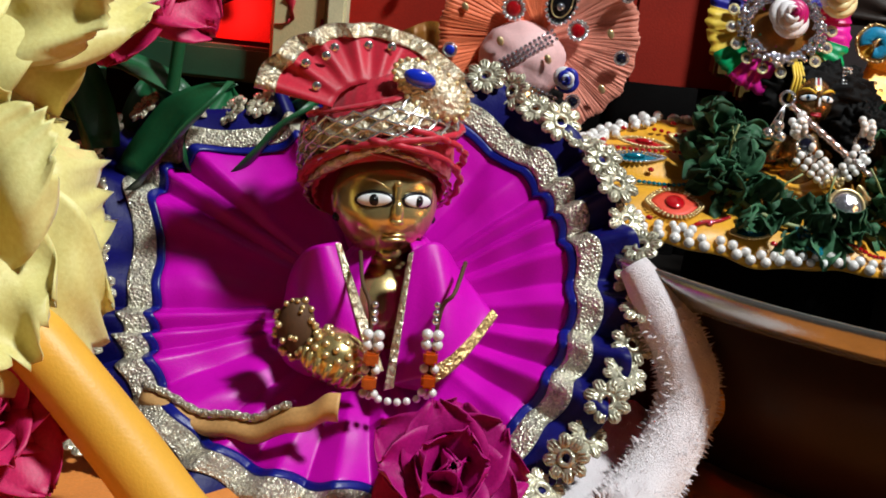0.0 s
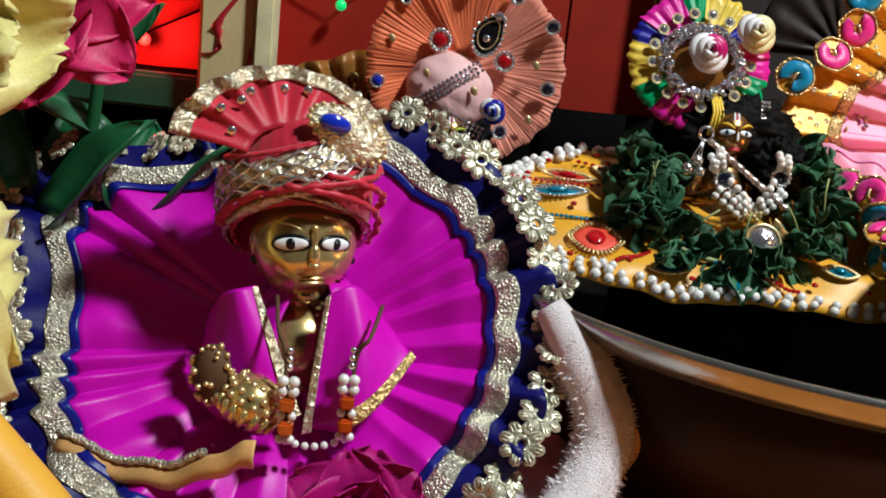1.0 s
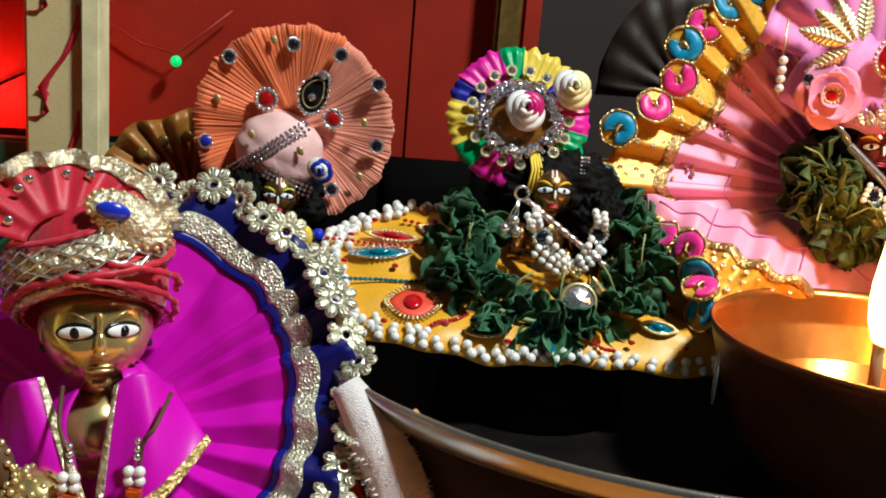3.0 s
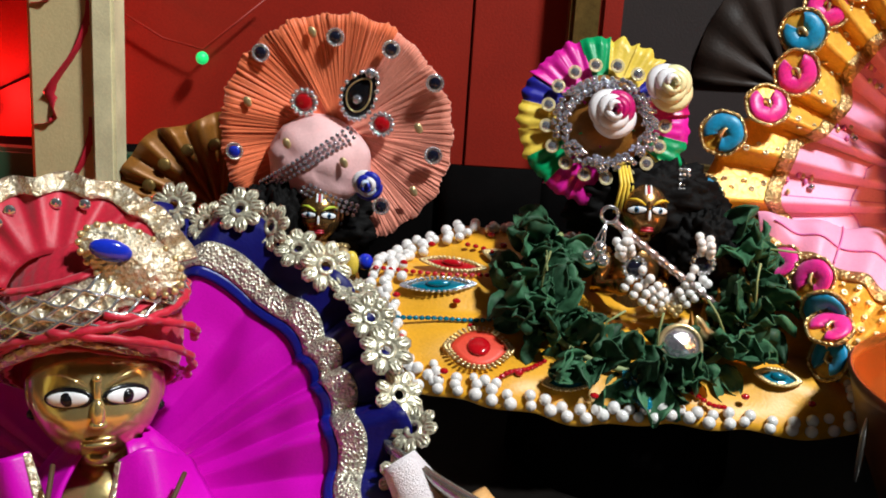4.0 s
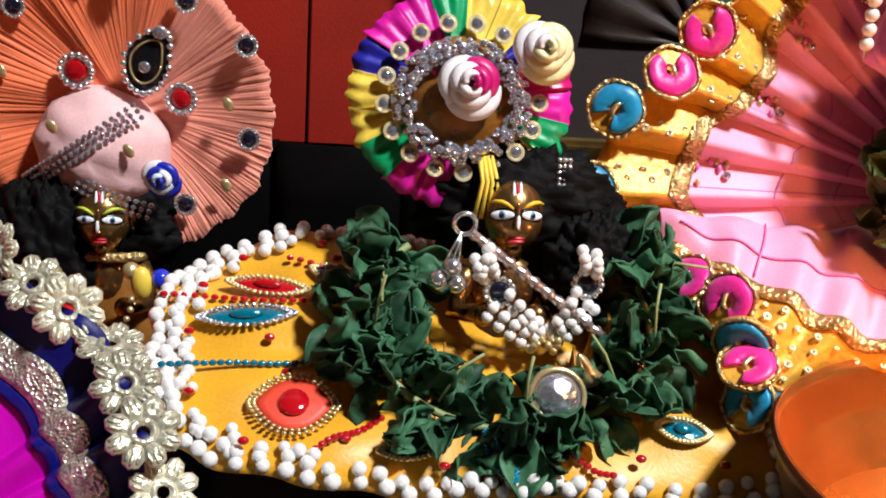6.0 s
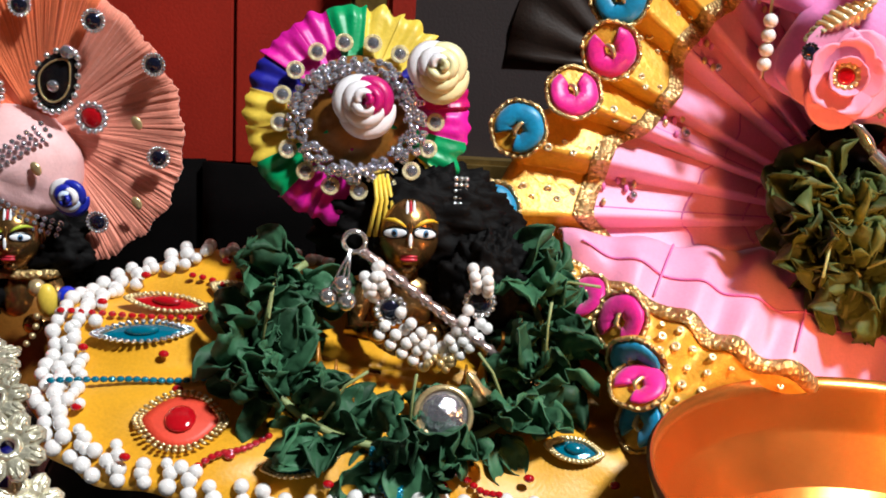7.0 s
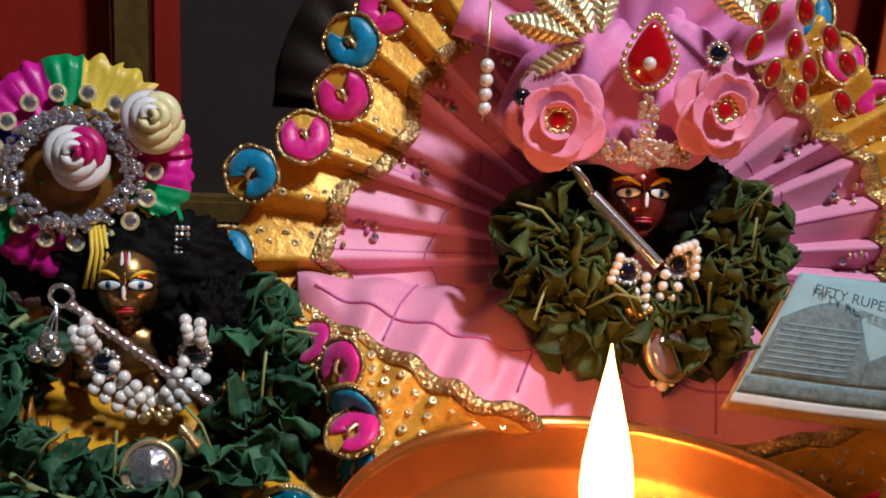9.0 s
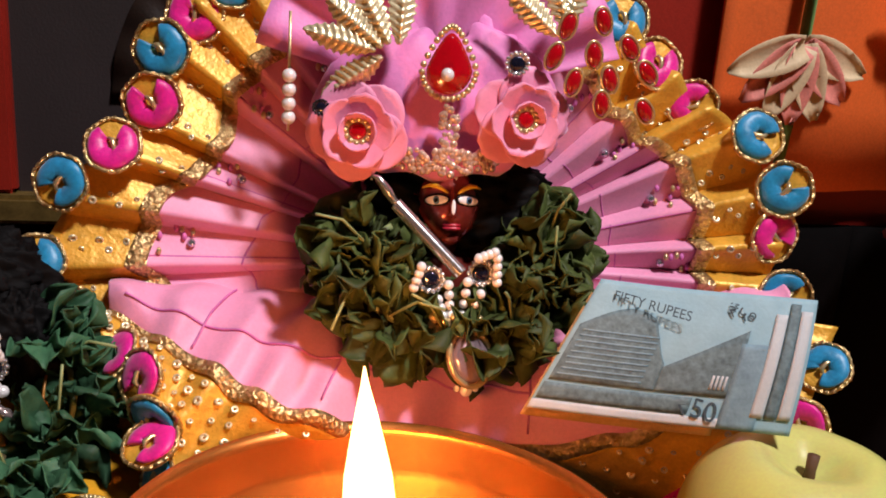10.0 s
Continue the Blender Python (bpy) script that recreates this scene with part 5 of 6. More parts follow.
fl = rod("twisted_flute", Matrix.Translation((0.186, 0.476, 0.2)), (-0.0205, 0.008, 0.0225), (0.034, -0.0, -0.0155), 0.00165, mat("rose_silver", (0.72, 0.55, 0.52), 0.22, 0.8, vary=0.3, scale=300), "twisted silver and pink flute across the necklace")
part("ring", tube(bmesh.new(), [(-0.022 + 0.0032 * math.cos(TAU * i / 16), 0.007, 0.025 + 0.0032 * math.sin(TAU * i / 16)) for i in range(17)], 0.0008, 6), M_SILVERBEAD, fl)
for x, z in ((-0.029, 0.0085), (-0.0235, 0.0075), (-0.025, 0.0125)):
    part("bell", ball(bmesh.new(), (x, 0.004, z), 0.0029, 12, 8), M_SILVERBEAD, fl)
    part("bell_wire", tube(bmesh.new(), [(x, 0.004, z + 0.002), (-0.023, 0.006, 0.0225)], 0.0004, 5), M_SILVERBEAD, fl)
drape = thing("gold_shawl", Matrix.Translation((0.18, 0.492, 0.19)), "dull gold brocade shawl folded round the statuette", "shawl")
M_SHAWL = mat("dull_gold_shawl", (0.36, 0.15, 0.02), 0.38, 0.25, vary=0.45, scale=160)
for side in (-1, 1):
    for k in range(5):
        def fold(u, v, side=side, k=k):
            a = math.pi * (0.02 + 0.48 * u)
            r = 0.036 - 0.0055 * k
            return (side * r * math.cos(a), -0.004 - 0.003 * k - 0.005 * math.sin(math.pi * v) - 0.004 * math.sin(a), 0.009 - 0.0045 * k - 0.03 * math.sin(a) * (1 - 0.08 * k) + 0.011 * (v - 0.5))
        part("fold", thick(sheet(bmesh.new(), fold, 24, 8), 0.0008), M_SHAWL, drape)

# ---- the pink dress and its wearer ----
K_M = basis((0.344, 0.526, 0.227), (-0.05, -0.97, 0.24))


def table(rows, x):
    """A soft curve through (x, y) rows."""
    for (xa, ya), (xb, yb) in zip(rows, rows[1:]):
        if x <= xb:
            t = max(0.0, (x - xa) / (xb - xa))
            return ya + (yb - ya) * t * t * (3 - 2 * t)
    return rows[-1][1]


def knife(x):
    """Folded pleats: a long slope and a short turn back, from -1 to 1."""
    x = x % 1.0
    return 2 * x / 0.76 - 1 if x < 0.76 else 1 - 2 * (x - 0.76) / 0.24


# the standing fan: its reach by angle, and about one pleat in nine degrees
K_REACH = [(-16, 0.122), (7, 0.117), (15, 0.119), (27, 0.115), (36, 0.104), (48, 0.102), (75, 0.112), (105, 0.118), (131, 0.121), (144, 0.12),
           (153, 0.112), (161, 0.116), (169, 0.13), (181, 0.1345), (188, 0.125), (194, 0.118)]


def k_surf(th, s, off=0.0):
    deg = math.degrees(th)
    n = noise.noise(Vector((math.cos(th) * 3, math.sin(th) * 3, 5)))
    w = knife(deg / 9.2 + 0.45 * n)
    r = table(K_REACH, deg) * s * (1 + 0.012 * w * s)
    amp = 0.0036 * min(1, s * 1.3) ** 1.1
    x, y = r * math.cos(th), r * math.sin(th)
    z = 0.007 - 0.014 * (1 - s) + amp * w + 0.0035 * noise.noise(Vector((x * 22, y * 22, 6)))
    return Vector((x, y, z + off))


# the lower skirt that lies forward: where it leaves the fan, where its gold border begins, and its hem
K_CREASE = smooth_line([(-0.113, -0.01, 0.003), (-0.06, -0.01, -0.012), (-0.02, -0.01, -0.02), (0.02, -0.01, -0.02), (0.06, -0.01, -0.012), (0.118, -0.004, 0.006)], 24)
K_INNER = smooth_line([(-0.112, -0.019, 0.016), (-0.08, -0.0325, 0.034), (-0.049, -0.046, 0.045), (0.008, -0.062, 0.022), (0.064, -0.052, 0.036), (0.118, -0.014, 0.022)], 24)
K_HEM = smooth_line([(-0.121, -0.018, 0.019), (-0.094, -0.04, 0.044), (-0.089, -0.064, 0.05), (-0.052, -0.082, 0.022), (0.012, -0.086, 0.008), (0.07, -0.082, 0.024), (0.106, -0.056, 0.046), (0.134, -0.016, 0.026)], 24)


def k_skirt(u, v, off=0.0):
    """v from 0 at the crease over 0.72 at the border to 1 at the hem."""
    w = math.sin(TAU * (10 * u + 0.8 * noise.noise(Vector((u * 6, 2, 1)))))
    a, b, c = on_line(K_CREASE, u), on_line(K_INNER, u), on_line(K_HEM, u)
    if v <= 0.72:
        t = v / 0.72
        p = a.lerp(b, t) + Vector((0, 0.006, 0.006)) * math.sin(math.pi * t)
    else:
        p = b.lerp(c, (v - 0.72) / 0.28)
    k = noise.noise(Vector((u * 22, v * 5, 3)))
    return p + Vector((0.0008 * w * v, 0.75, 0.65)) * (off + (0.0009 + 0.0011 * v) * w + 0.0016 * k)


def k_skirt_ring(v0, v1, nu, nv, off, d):
    return thick(sheet(bmesh.new(), lambda u, v: k_skirt(1 - u, v0 + (v1 - v0) * v, off), nu, nv), d)


kdress = thing("pink_dress", K_M, "pink pleated dress with gold border and embroidered rings", "doll dress")
part("fan", ring(k_surf, 0.08, 0.79, 620, 24, 0, 0.0006, -16, 194), M_PINK, kdress, "pink pleated organza fan")
part("fan_border", ring(k_surf, 0.77, 1.0, 620, 8, 0.0008, 0.0008, -16, 194), M_GOLDCLOTH, kdress, "gold brocade border")
part("sequin_band", ring(k_surf, 0.75, 0.8, 620, 3, 0.002, 0.0007, -16, 194), M_GOLDLACE, kdress, "gold sequin band")
part("skirt", k_skirt_ring(0.0, 0.74, 360, 24, 0, 0.0006), M_PINK, kdress, "pale pink organza skirt lying forward")
part("skirt_border", k_skirt_ring(0.72, 1.0, 360, 8, 0.0008, 0.0008), M_GOLDCLOTH, kdress, "gold brocade border")
part("sequin_band", k_skirt_ring(0.69, 0.745, 360, 3, 0.002, 0.0007), M_GOLDLACE, kdress, "gold sequin band")
SEQ2 = mesh_of("sequin", lathe(bmesh.new(), [(0.0004, 0.0002), (0.0009, 0.0006), (0.0014, 0.0004), (0.0015, 0)], 10), M_GOLDPALE)
rr = random.Random(9)
for k in range(26):
    for j in range(5):
        th, q = radians(-12 + 7.9 * k + 1.5 * (j % 2)), 0.815 + 0.032 * j
        part("sequin", SEQ2, None, kdress, "", Matrix.Translation(k_surf(th, q, 0.0019)) @ pose(0, 0, 0, rr.uniform(-30, 30), rr.uniform(-30, 30), 0) @ Matrix.Scale(rr.uniform(0.6, 1.05), 4))
for k in range(26):
    for j in range(4):
        part("sequin", SEQ2, None, kdress, "", Matrix.Translation(k_skirt((k + 0.3 * j) / 27 + 0.01, 0.77 + 0.045 * j, 0.002)) @ pose(0, 0, 0, -40 + rr.uniform(-20, 20), rr.uniform(-20, 20), 0) @ Matrix.Scale(rr.uniform(0.6, 1.05), 4))


def hexed(a, r):
    """Radius of a soft hexagon."""
    return r * (1 + 0.025 * math.cos(6 * a))


FILL = []
for mm in (M_TEAL, M_MAGENTA):
    bm = tube(bmesh.new(), [(hexed(a, 0.0046) * math.cos(a), hexed(a, 0.0046) * math.sin(a), 0.0009) for a in [radians(-148 + 296 * i / 40) for i in range(41)]],
              [0.0033 * (0.8 + 0.2 * math.sin(math.pi * i / 40)) * (1 + 0.05 * (i % 2)) for i in range(41)], 10, flat=0.42)
    FILL.append(mesh_of("thread_ring", bm, mm))
bm = bmesh.new()
sheet(bm, lambda u, v: (hexed(TAU * u, 0.0088 * (1 - v) + 0.0001) * math.cos(TAU * u), hexed(TAU * u, 0.0088 * (1 - v) + 0.0001) * math.sin(TAU * u), 0.0), 36, 4, True)
PAD = mesh_of("pad", thick(bm, 0.0006), M_GOLDCLOTH)
CORD = mesh_of("gold_cord", tube(bmesh.new(), [(hexed(TAU * i / 48, 0.0086) * math.cos(TAU * i / 48), hexed(TAU * i / 48, 0.0086) * math.sin(TAU * i / 48), 0.0006) for i in range(49)], [0.0005 + 0.0003 * (i % 2) for i in range(49)], 6), M_GOLDLACE)
CORE = mesh_of("knot", tube(bmesh.new(), [(0.004, 0.0, 0.0012), (0.0012, 0.0005, 0.002), (-0.0012, 0.0002, 0.002), (-0.0022, -0.0012, 0.0014)], [0.0004, 0.0007, 0.0009, 0.0005], 6), M_GOLD)


def ring_motif(p, e, teal, size):
    pad = part("ring_motif", PAD, None, kdress, "embroidered ring motif with gold cord", Matrix.Translation(p) @ e @ Matrix.Scale(size, 4))
    part("thread_ring", FILL[0 if teal else 1], None, pad, "teal thread ring" if teal else "magenta thread ring")
    part("gold_cord", CORD, None, pad)
    part("knot", CORE, None, pad)


for deg, teal in ((-13, 0), (-3, 1), (7, 0), (15, 1), (25, 1), (35, 0), (46, 0), (57, 1), (67, 0), (77, 0), (86, 1), (95, 1), (104, 0), (113, 0), (122, 1), (130, 1), (137.5, 0), (145, 1), (153, 0), (162, 0), (169.5, 1), (181, 1), (189, 0)):
    ring_motif(k_surf(radians(deg), 1.0, 0.003), pose(0, 0, 0, rr.uniform(-14, 14), rr.uniform(-22, 22), deg + 180 + rr.uniform(-70, 70)), teal, rr.uniform(1.03, 1.12))
for k, teal in enumerate((0, 0, 1, 0, 1, 1, 0, 0, 1, 0, 0, 1, 0, 0, 1, 0, 0, 1)):
    u = 0.07 + 0.88 * k / 17
    ring_motif(k_skirt(u, 1.0, 0.0022), pose(0, 0, 0, -46 + rr.uniform(-10, 10), rr.uniform(-14, 14), 90 + rr.uniform(-60, 60)), teal, rr.uniform(0.98, 1.08))
# thin magenta seam lines and a few beaded tassels on the fan and skirt
for q in (0.36, 0.52):
    part("seam_line", tube(bmesh.new(), [k_surf(radians(-14 + 206 * i / 300), q + 0.012 * math.sin(i / 9), 0.0006) for i in range(301)], 0.00045, 4, flat=0.5), M_PINKLINE, kdress)
for q in (0.5,):
    part("seam_line", tube(bmesh.new(), [k_skirt(0.03 + 0.94 * i / 200, q + 0.012 * math.sin(i / 17), 0.0005) for i in range(201)], 0.00045, 4, flat=0.5), M_PINKLINE, kdress)
for k in range(11):
    part("seam_line", tube(bmesh.new(), [k_surf(radians(-4 + 18.4 * k), 0.2 + 0.55 * i / 20, 0.0006) for i in range(21)], 0.0004, 4, flat=0.5), M_PINKLINE, kdress)
    if k % 3 == 1:
        part("seam_line", tube(bmesh.new(), [k_skirt(0.08 + 0.084 * k, 0.05 + 0.6 * i / 20, 0.0007) for i in range(21)], 0.0004, 4, flat=0.5), M_PINKLINE, kdress)
for k in range(11):
    th = radians(2 + 17.5 * k)
    tas = part("bead_tassel", ball(bmesh.new(), k_surf(th, 0.66, 0.002), 0.0015, 10, 8), M_CRYSTAL, kdress)
    for j in range(6):
        part("bead", ball(bmesh.new(), k_surf(th + rr.uniform(-0.05, 0.05), 0.67 + 0.015 * j, 0.002), (0.0009, 0.0014, 0.0009), 8, 6), M_PINKLINE if j % 2 else M_GOLD, tas)

K_FACE = basis((0.341, 0.515, 0.2525), (-0.02, -0.97, 0.24))
statuette("dark_statuette", "dark red deity statuette with yellow painted brows", K_FACE, 0.0118, 0.165, M_PAINT["dark"], M_PAINT["yellow"], True, 1.1)
hair("black_wig", (0.346, 0.524, 0.25), (0.033, 0.015, 0.02), "black curly wig on the dark statuette", 11)
leaf_garland("wilted_garland", (0.342, 0.5, 0.233), 0.032, 0.0195, -22, 0.0125, 0.016, 250, 130, 410, M_LEAF2, "thick collar of wilted basil leaves", 6)

KT = Matrix.Translation((0.337, 0.522, 0.268))
kt = thing("pink_turban", KT, "pink turban with foam roses, gold leaves and red gems", "turban")


def kturb(u, v, off=0.0):
    a = TAU * u
    r = math.sqrt(max(0.0, 1 - (0.96 * v) ** 2)) + 0.05 * math.sin(a * 11 + 7 * v) * (1 - 0.6 * v)
    r *= 0.72 + 0.28 * math.sin(min(1, v * 5) * math.pi / 2)
    return Vector((0.044 * r * math.cos(a), 0.018 * r * math.sin(a), -0.003 + 0.045 * v + 0.003 * math.cos(a * 2) + 0.0012 * math.sin(a * 9 + 14 * v) + off))


part("cap", thick(sheet(bmesh.new(), kturb, 110, 16, True), 0.001), M_PINKTURBAN, kt, "pink folded turban cloth")
part("plume", thick(sheet(bmesh.new(), lambda u, v: ((0.012 + 0.05 * v) * math.cos(math.pi * (0.08 + 0.84 * u)), 0.004 + 0.003 * math.sin(44 * u) * v - 0.004, 0.018 + (0.012 + 0.052 * v) * math.sin(math.pi * (0.08 + 0.84 * u))), 120, 8), 0.0006), M_PINKTURBAN, kt, "pleated pink plume")
for x, z, r0 in ((-0.028, 0.011, 3), (0.023, 0.0165, 7)):
    hub = part("foam_rose", lathe(bmesh.new(), [(0.0001, 0.003), (0.0035, 0.002), (0.005, 0.0), (0.0001, -0.002)], 16), M_PINKPETAL, kt, "pink foam rose with a red stone", Matrix.Translation((x, -0.0225 + 0.004 * abs(x) / 0.03, z)) @ pose(0, 0, 0, 84, 0, 4 * r0 - 20) @ pose(0, 0, 0, 0, 0, r0 * 9))
    for ring_i, (n, ln, op) in enumerate(((5, 0.0155, 80), (5, 0.012, 62), (4, 0.008, 40))):
        pm = mesh_of("petal", petal(ln, ln * 1.2, 0.12, 0.12 - 0.1 * ring_i, 0.02, r0 + ring_i, 10, 8, 0.0005, 0.7), M_PINKPETAL)
        for k in range(n):
            part("petal", pm, None, hub, "", pose(0, 0, 0.001 * ring_i, 0, 0, 360 * k / n + 31 * ring_i) @ pose(0, 0.001, 0, 90 - op, 0, 0))
    gem_flower(hub, at((0, 0, 0.005)), 0.0046, 12, M_REDGEM, M_GOLD, "red stone in a gold bead ring", "centre_stone")
drop = bmesh.new()
sheet(drop, lambda u, v: (0.0072 * v * math.sin(TAU * u) * (1 - 0.45 * max(0, math.cos(TAU * u))), 0.0022 * v * v - 0.0022, 0.009 * v * math.cos(TAU * u) * (1.25 if math.cos(TAU * u) > 0 else 0.85)), 40, 6, True)
dm = Matrix.Translation((-0.001, -0.021, 0.031))
db = part("teardrop_brooch", thick(drop, 0.001), M_REDGEM, kt, "red teardrop brooch in a gold beaded setting", dm)
bead = bmesh.new()
for k in range(30):
    a = TAU * k / 30
    ball(bead, (0.0085 * math.sin(a) * (1 - 0.45 * max(0, math.cos(a))), 0.0005, 0.0105 * math.cos(a) * (1.25 if math.cos(a) > 0 else 0.88)), 0.0011, 8, 6)
tagged(part("bead_setting", bead, M_GOLD, db), kind="stuff")
part("pearl", PEARL3, None, db, "", at((-0.001, -0.003, -0.001)))
for x, z in ((0.02, 0.034), (-0.04, 0.018)):
    gem_flower(kt, Matrix.Translation((x, -0.0215, z)) @ pose(0, 0, 0, 90, 0, 0), 0.0042 if x > 0 else 0.0028, 14, M_DARKGEM, M_SILVERBEAD if x > 0 else M_BLACK, "black mirror in a bead ring")
leafb = bmesh.new()
sheet(leafb, lambda u, v: ((2 * u - 1) * 0.0042 * math.sin(math.pi * (0.03 + 0.95 * v)) ** 0.8 * (1 + 0.12 * math.sin(v * 62)), 0.023 * v, 0.0004 * math.sin(v * 62 - 5 * abs(2 * u - 1)) + 0.0011 * math.exp(-((2 * u - 1) / 0.15) ** 2) - 0.003 * v * v - 0.001 * (2 * u - 1) ** 2), 12, 40)
LEAFM = mesh_of("gold_leaf", thick(leafb, 0.0003), M_GOLDPALE)
for x, z, a in ((-0.024, 0.036, 78), (-0.022, 0.034, 128), (-0.02, 0.038, 30), (-0.017, 0.038, -4), (-0.022, 0.037, 52), (0.036, 0.044, 20), (0.034, 0.045, -20), (0.032, 0.043, 50)):
    part("gold_leaf", LEAFM, None, kt, "", Matrix.Translation((x, -0.021, z)) @ pose(0, 0, 0, 0, -a, 0) @ pose(0, 0, 0, 82, 0, 0))
RED = mesh_of("red_marquise", ball(bmesh.new(), (0, 0.004, 0), (0.0023, 0.004, 0.0016), 12, 8), M_REDGEM)
RIMM = mesh_of("gold_rim", tube(bmesh.new(), [(0.0027 * math.sin(TAU * i / 20), 0.004 + 0.0045 * math.cos(TAU * i / 20), 0) for i in range(21)], 0.0005, 5), M_GOLD)
for x, z, a in ((0.033, 0.0405, 160), (0.0437, 0.0416, 190), (0.0535, 0.0437, 215), (0.0448, 0.052, 200), (0.036, 0.05, 165), (0.0394, 0.0328, 170), (0.0491, 0.034, 200), (0.06, 0.036, 220), (0.048, 0.0263, 190), (0.061, 0.024, 215)):
    g = part("red_marquise", RED, None, kt, "red marquise stone", Matrix.Translation((x, -0.0215, z)) @ pose(0, 0, 0, 0, -a, 0) @ pose(0, 0, 0, 86, 0, 0))
    part("gold_rim", RIMM, None, g)
for k in range(4):
    part("pearl", PEARL4, None, kt, "", at((-0.0495, -0.011, 0.0255 - 0.0044 * k), 0.95))
part("pearl_wire", tube(bmesh.new(), [(-0.0495, -0.009, 0.045), (-0.0495, -0.011, 0.008)], 0.0005, 5), M_GOLD, kt)
cry = bmesh.new()
for k in range(150):
    x = rr.uniform(-0.017, 0.017)
    ball(cry, (x, -0.0235 + 0.006 * (x / 0.017) ** 2, rr.uniform(-0.003, 0.005) * (1 - 0.3 * abs(x) / 0.017) + 0.0015), rr.uniform(0.0008, 0.0015), 6, 5)
for k in range(34):
    ball(cry, (rr.uniform(-0.0028, 0.0028), -0.023, 0.006 + 0.014 * rr.random()), rr.uniform(0.0008, 0.0015), 6, 5)
tagged(part("crystal_band", cry, mat("rose_crystal", (0.8, 0.55, 0.42), 0.08, 0.6, vary=0.4, scale=700, coat=1.0), kt, "rose gold crystal band"), kind="stuff")

kn = thing("pearl_necklace", Matrix.Translation((0.341, 0.488, 0.232)), "pearl necklace with mirror medallions and amethyst pendant", "necklace")
for mx, mz in ((-0.0085, 0.003), (0.0075, 0.0055)):
    gem_flower(kn, Matrix.Translation((mx, 0.0, mz)) @ pose(0, 0, 0, 84, 0, 0), 0.0048, 14, M_DARKGEM, M_SILVERBEAD, "dark mirror medallion with silver beads", "medallion")
for (xa, za), (xb, zb) in (((-0.003, 0.002), (-0.002, -0.008)), ((0.003, 0.003), (0.002, -0.008)), ((-0.006, -0.003), (-0.003, -0.011)), ((0.0075, -0.001), (0.003, -0.011)), ((0.006, 0.011), (0.011, 0.013)), ((-0.012, 0.008), (-0.014, 0.001)), ((0.012, 0.011), (0.0125, 0.003))):
    for k in range(4):
        t = k / 3
        part("pearl", PEARL5, None, kn, "", at((xa + (xb - xa) * t, -0.002, za + (zb - za) * t), 0.85))
for k in range(22):
    part("gold_bead", BEADG, None, kn, "", at((rr.uniform(-0.008, 0.008), -0.003, rr.uniform(-0.014, -0.008)), rr.uniform(0.7, 1.2)))
kp = part("pendant", lathe(bmesh.new(), [(0.0001, 0.003), (0.0055, 0.0024), (0.0073, 0.0004), (0.0073, -0.001), (0.0001, -0.001)], 28, sx=0.95, sy=1.1), mat("amethyst_glass", (0.32, 0.22, 0.24), 0.05, 0.35, vary=0.3, coat=1.0), kn, "oval amethyst glass pendant", Matrix.Translation((0.0045, -0.008, -0.0205)) @ pose(0, 0, 0, 62, 0, 20))
part("gold_setting", lathe(bmesh.new(), [(0.0072, -0.0014), (0.0074, 0.0012), (0.0084, 0.0014), (0.009, 0.0), (0.0082, -0.0016)], 30, sx=0.95, sy=1.1), M_GOLD, kp)
for dx in (-0.003, 0.0, 0.003):
    part("pearl", PEARL5, None, kn, "", at((0.0035 + dx, -0.0105, -0.0305 + 0.2 * abs(dx)), 1.1 if dx == 0 else 0.6))
kf = rod("silver_flute", Matrix.Translation((0.33, 0.49, 0.25)), (-0.0085, 0.0085, 0.0065), (0.012, -0.003, -0.0125), 0.0021, M_SILVERBEAD, "plain silver flute with a curled leaf end", False)
part("leaf_end", tube(bmesh.new(), [(-0.0085, 0.0085, 0.0065), (-0.0115, 0.009, 0.0105), (-0.0145, 0.0095, 0.0145), (-0.0165, 0.0095, 0.0155), (-0.0165, 0.0095, 0.0138)], [0.0022, 0.0034, 0.0022, 0.001, 0.0006], 10, flat=0.5), M_SILVERBEAD, kf)

# ---- lamp bowl ----
BZ = 0.189
bowl = thing("oil_lamp_bowl", Matrix.Translation((0.311, 0.41, TZ)) @ Matrix.Diagonal((1.08, 1.06, 1, 1)), "copper bowl oil lamp with a burning wick", "oil lamp")
hb = BZ - TZ
# outer wall takes the darkened copper, standing in for its shaded side
part("outer_wall", lathe(bmesh.new(), [(0.0005, 0.0), (0.03, 0.0), (0.034, 0.004), (0.05, 0.024), (0.06, 0.048), (0.0655, hb - 0.004), (0.0668, hb), (0.066, hb + 0.0008)], 96), M_COPPER_SHADED, bowl, "copper outside, darkened as in shade")
part("inner_wall", lathe(bmesh.new(), [(0.0005, 0.006), (0.03, 0.008), (0.045, 0.03), (0.055, hb - 0.028), (0.0612, hb - 0.016), (0.0625, hb - 0.014), (0.0638, hb - 0.003), (0.0655, hb + 0.001), (0.066, hb + 0.0008)][::-1], 96), M_COPPER, bowl, "polished copper inside")
part("oil", lathe(bmesh.new(), [(0.0005, hb - 0.03), (0.0535, hb - 0.03), (0.0535, hb - 0.0305), (0.0005, hb - 0.0305)], 64), M_OIL, bowl, "amber lamp oil")
part("wick", tube(bmesh.new(), [(-0.001, 0.004, hb - 0.031), (-0.002, 0.0, hb - 0.02), (-0.003, 0.0, hb - 0.001)], 0.0024, 8), M_WICK, bowl)
fb = lathe(bmesh.new(), [(0.0003, -0.01), (0.004, -0.006), (0.0058, 0.002), (0.0062, 0.01), (0.0056, 0.018), (0.0041, 0.027), (0.0024, 0.036), (0.001, 0.043), (0.0002, 0.048)], 24)
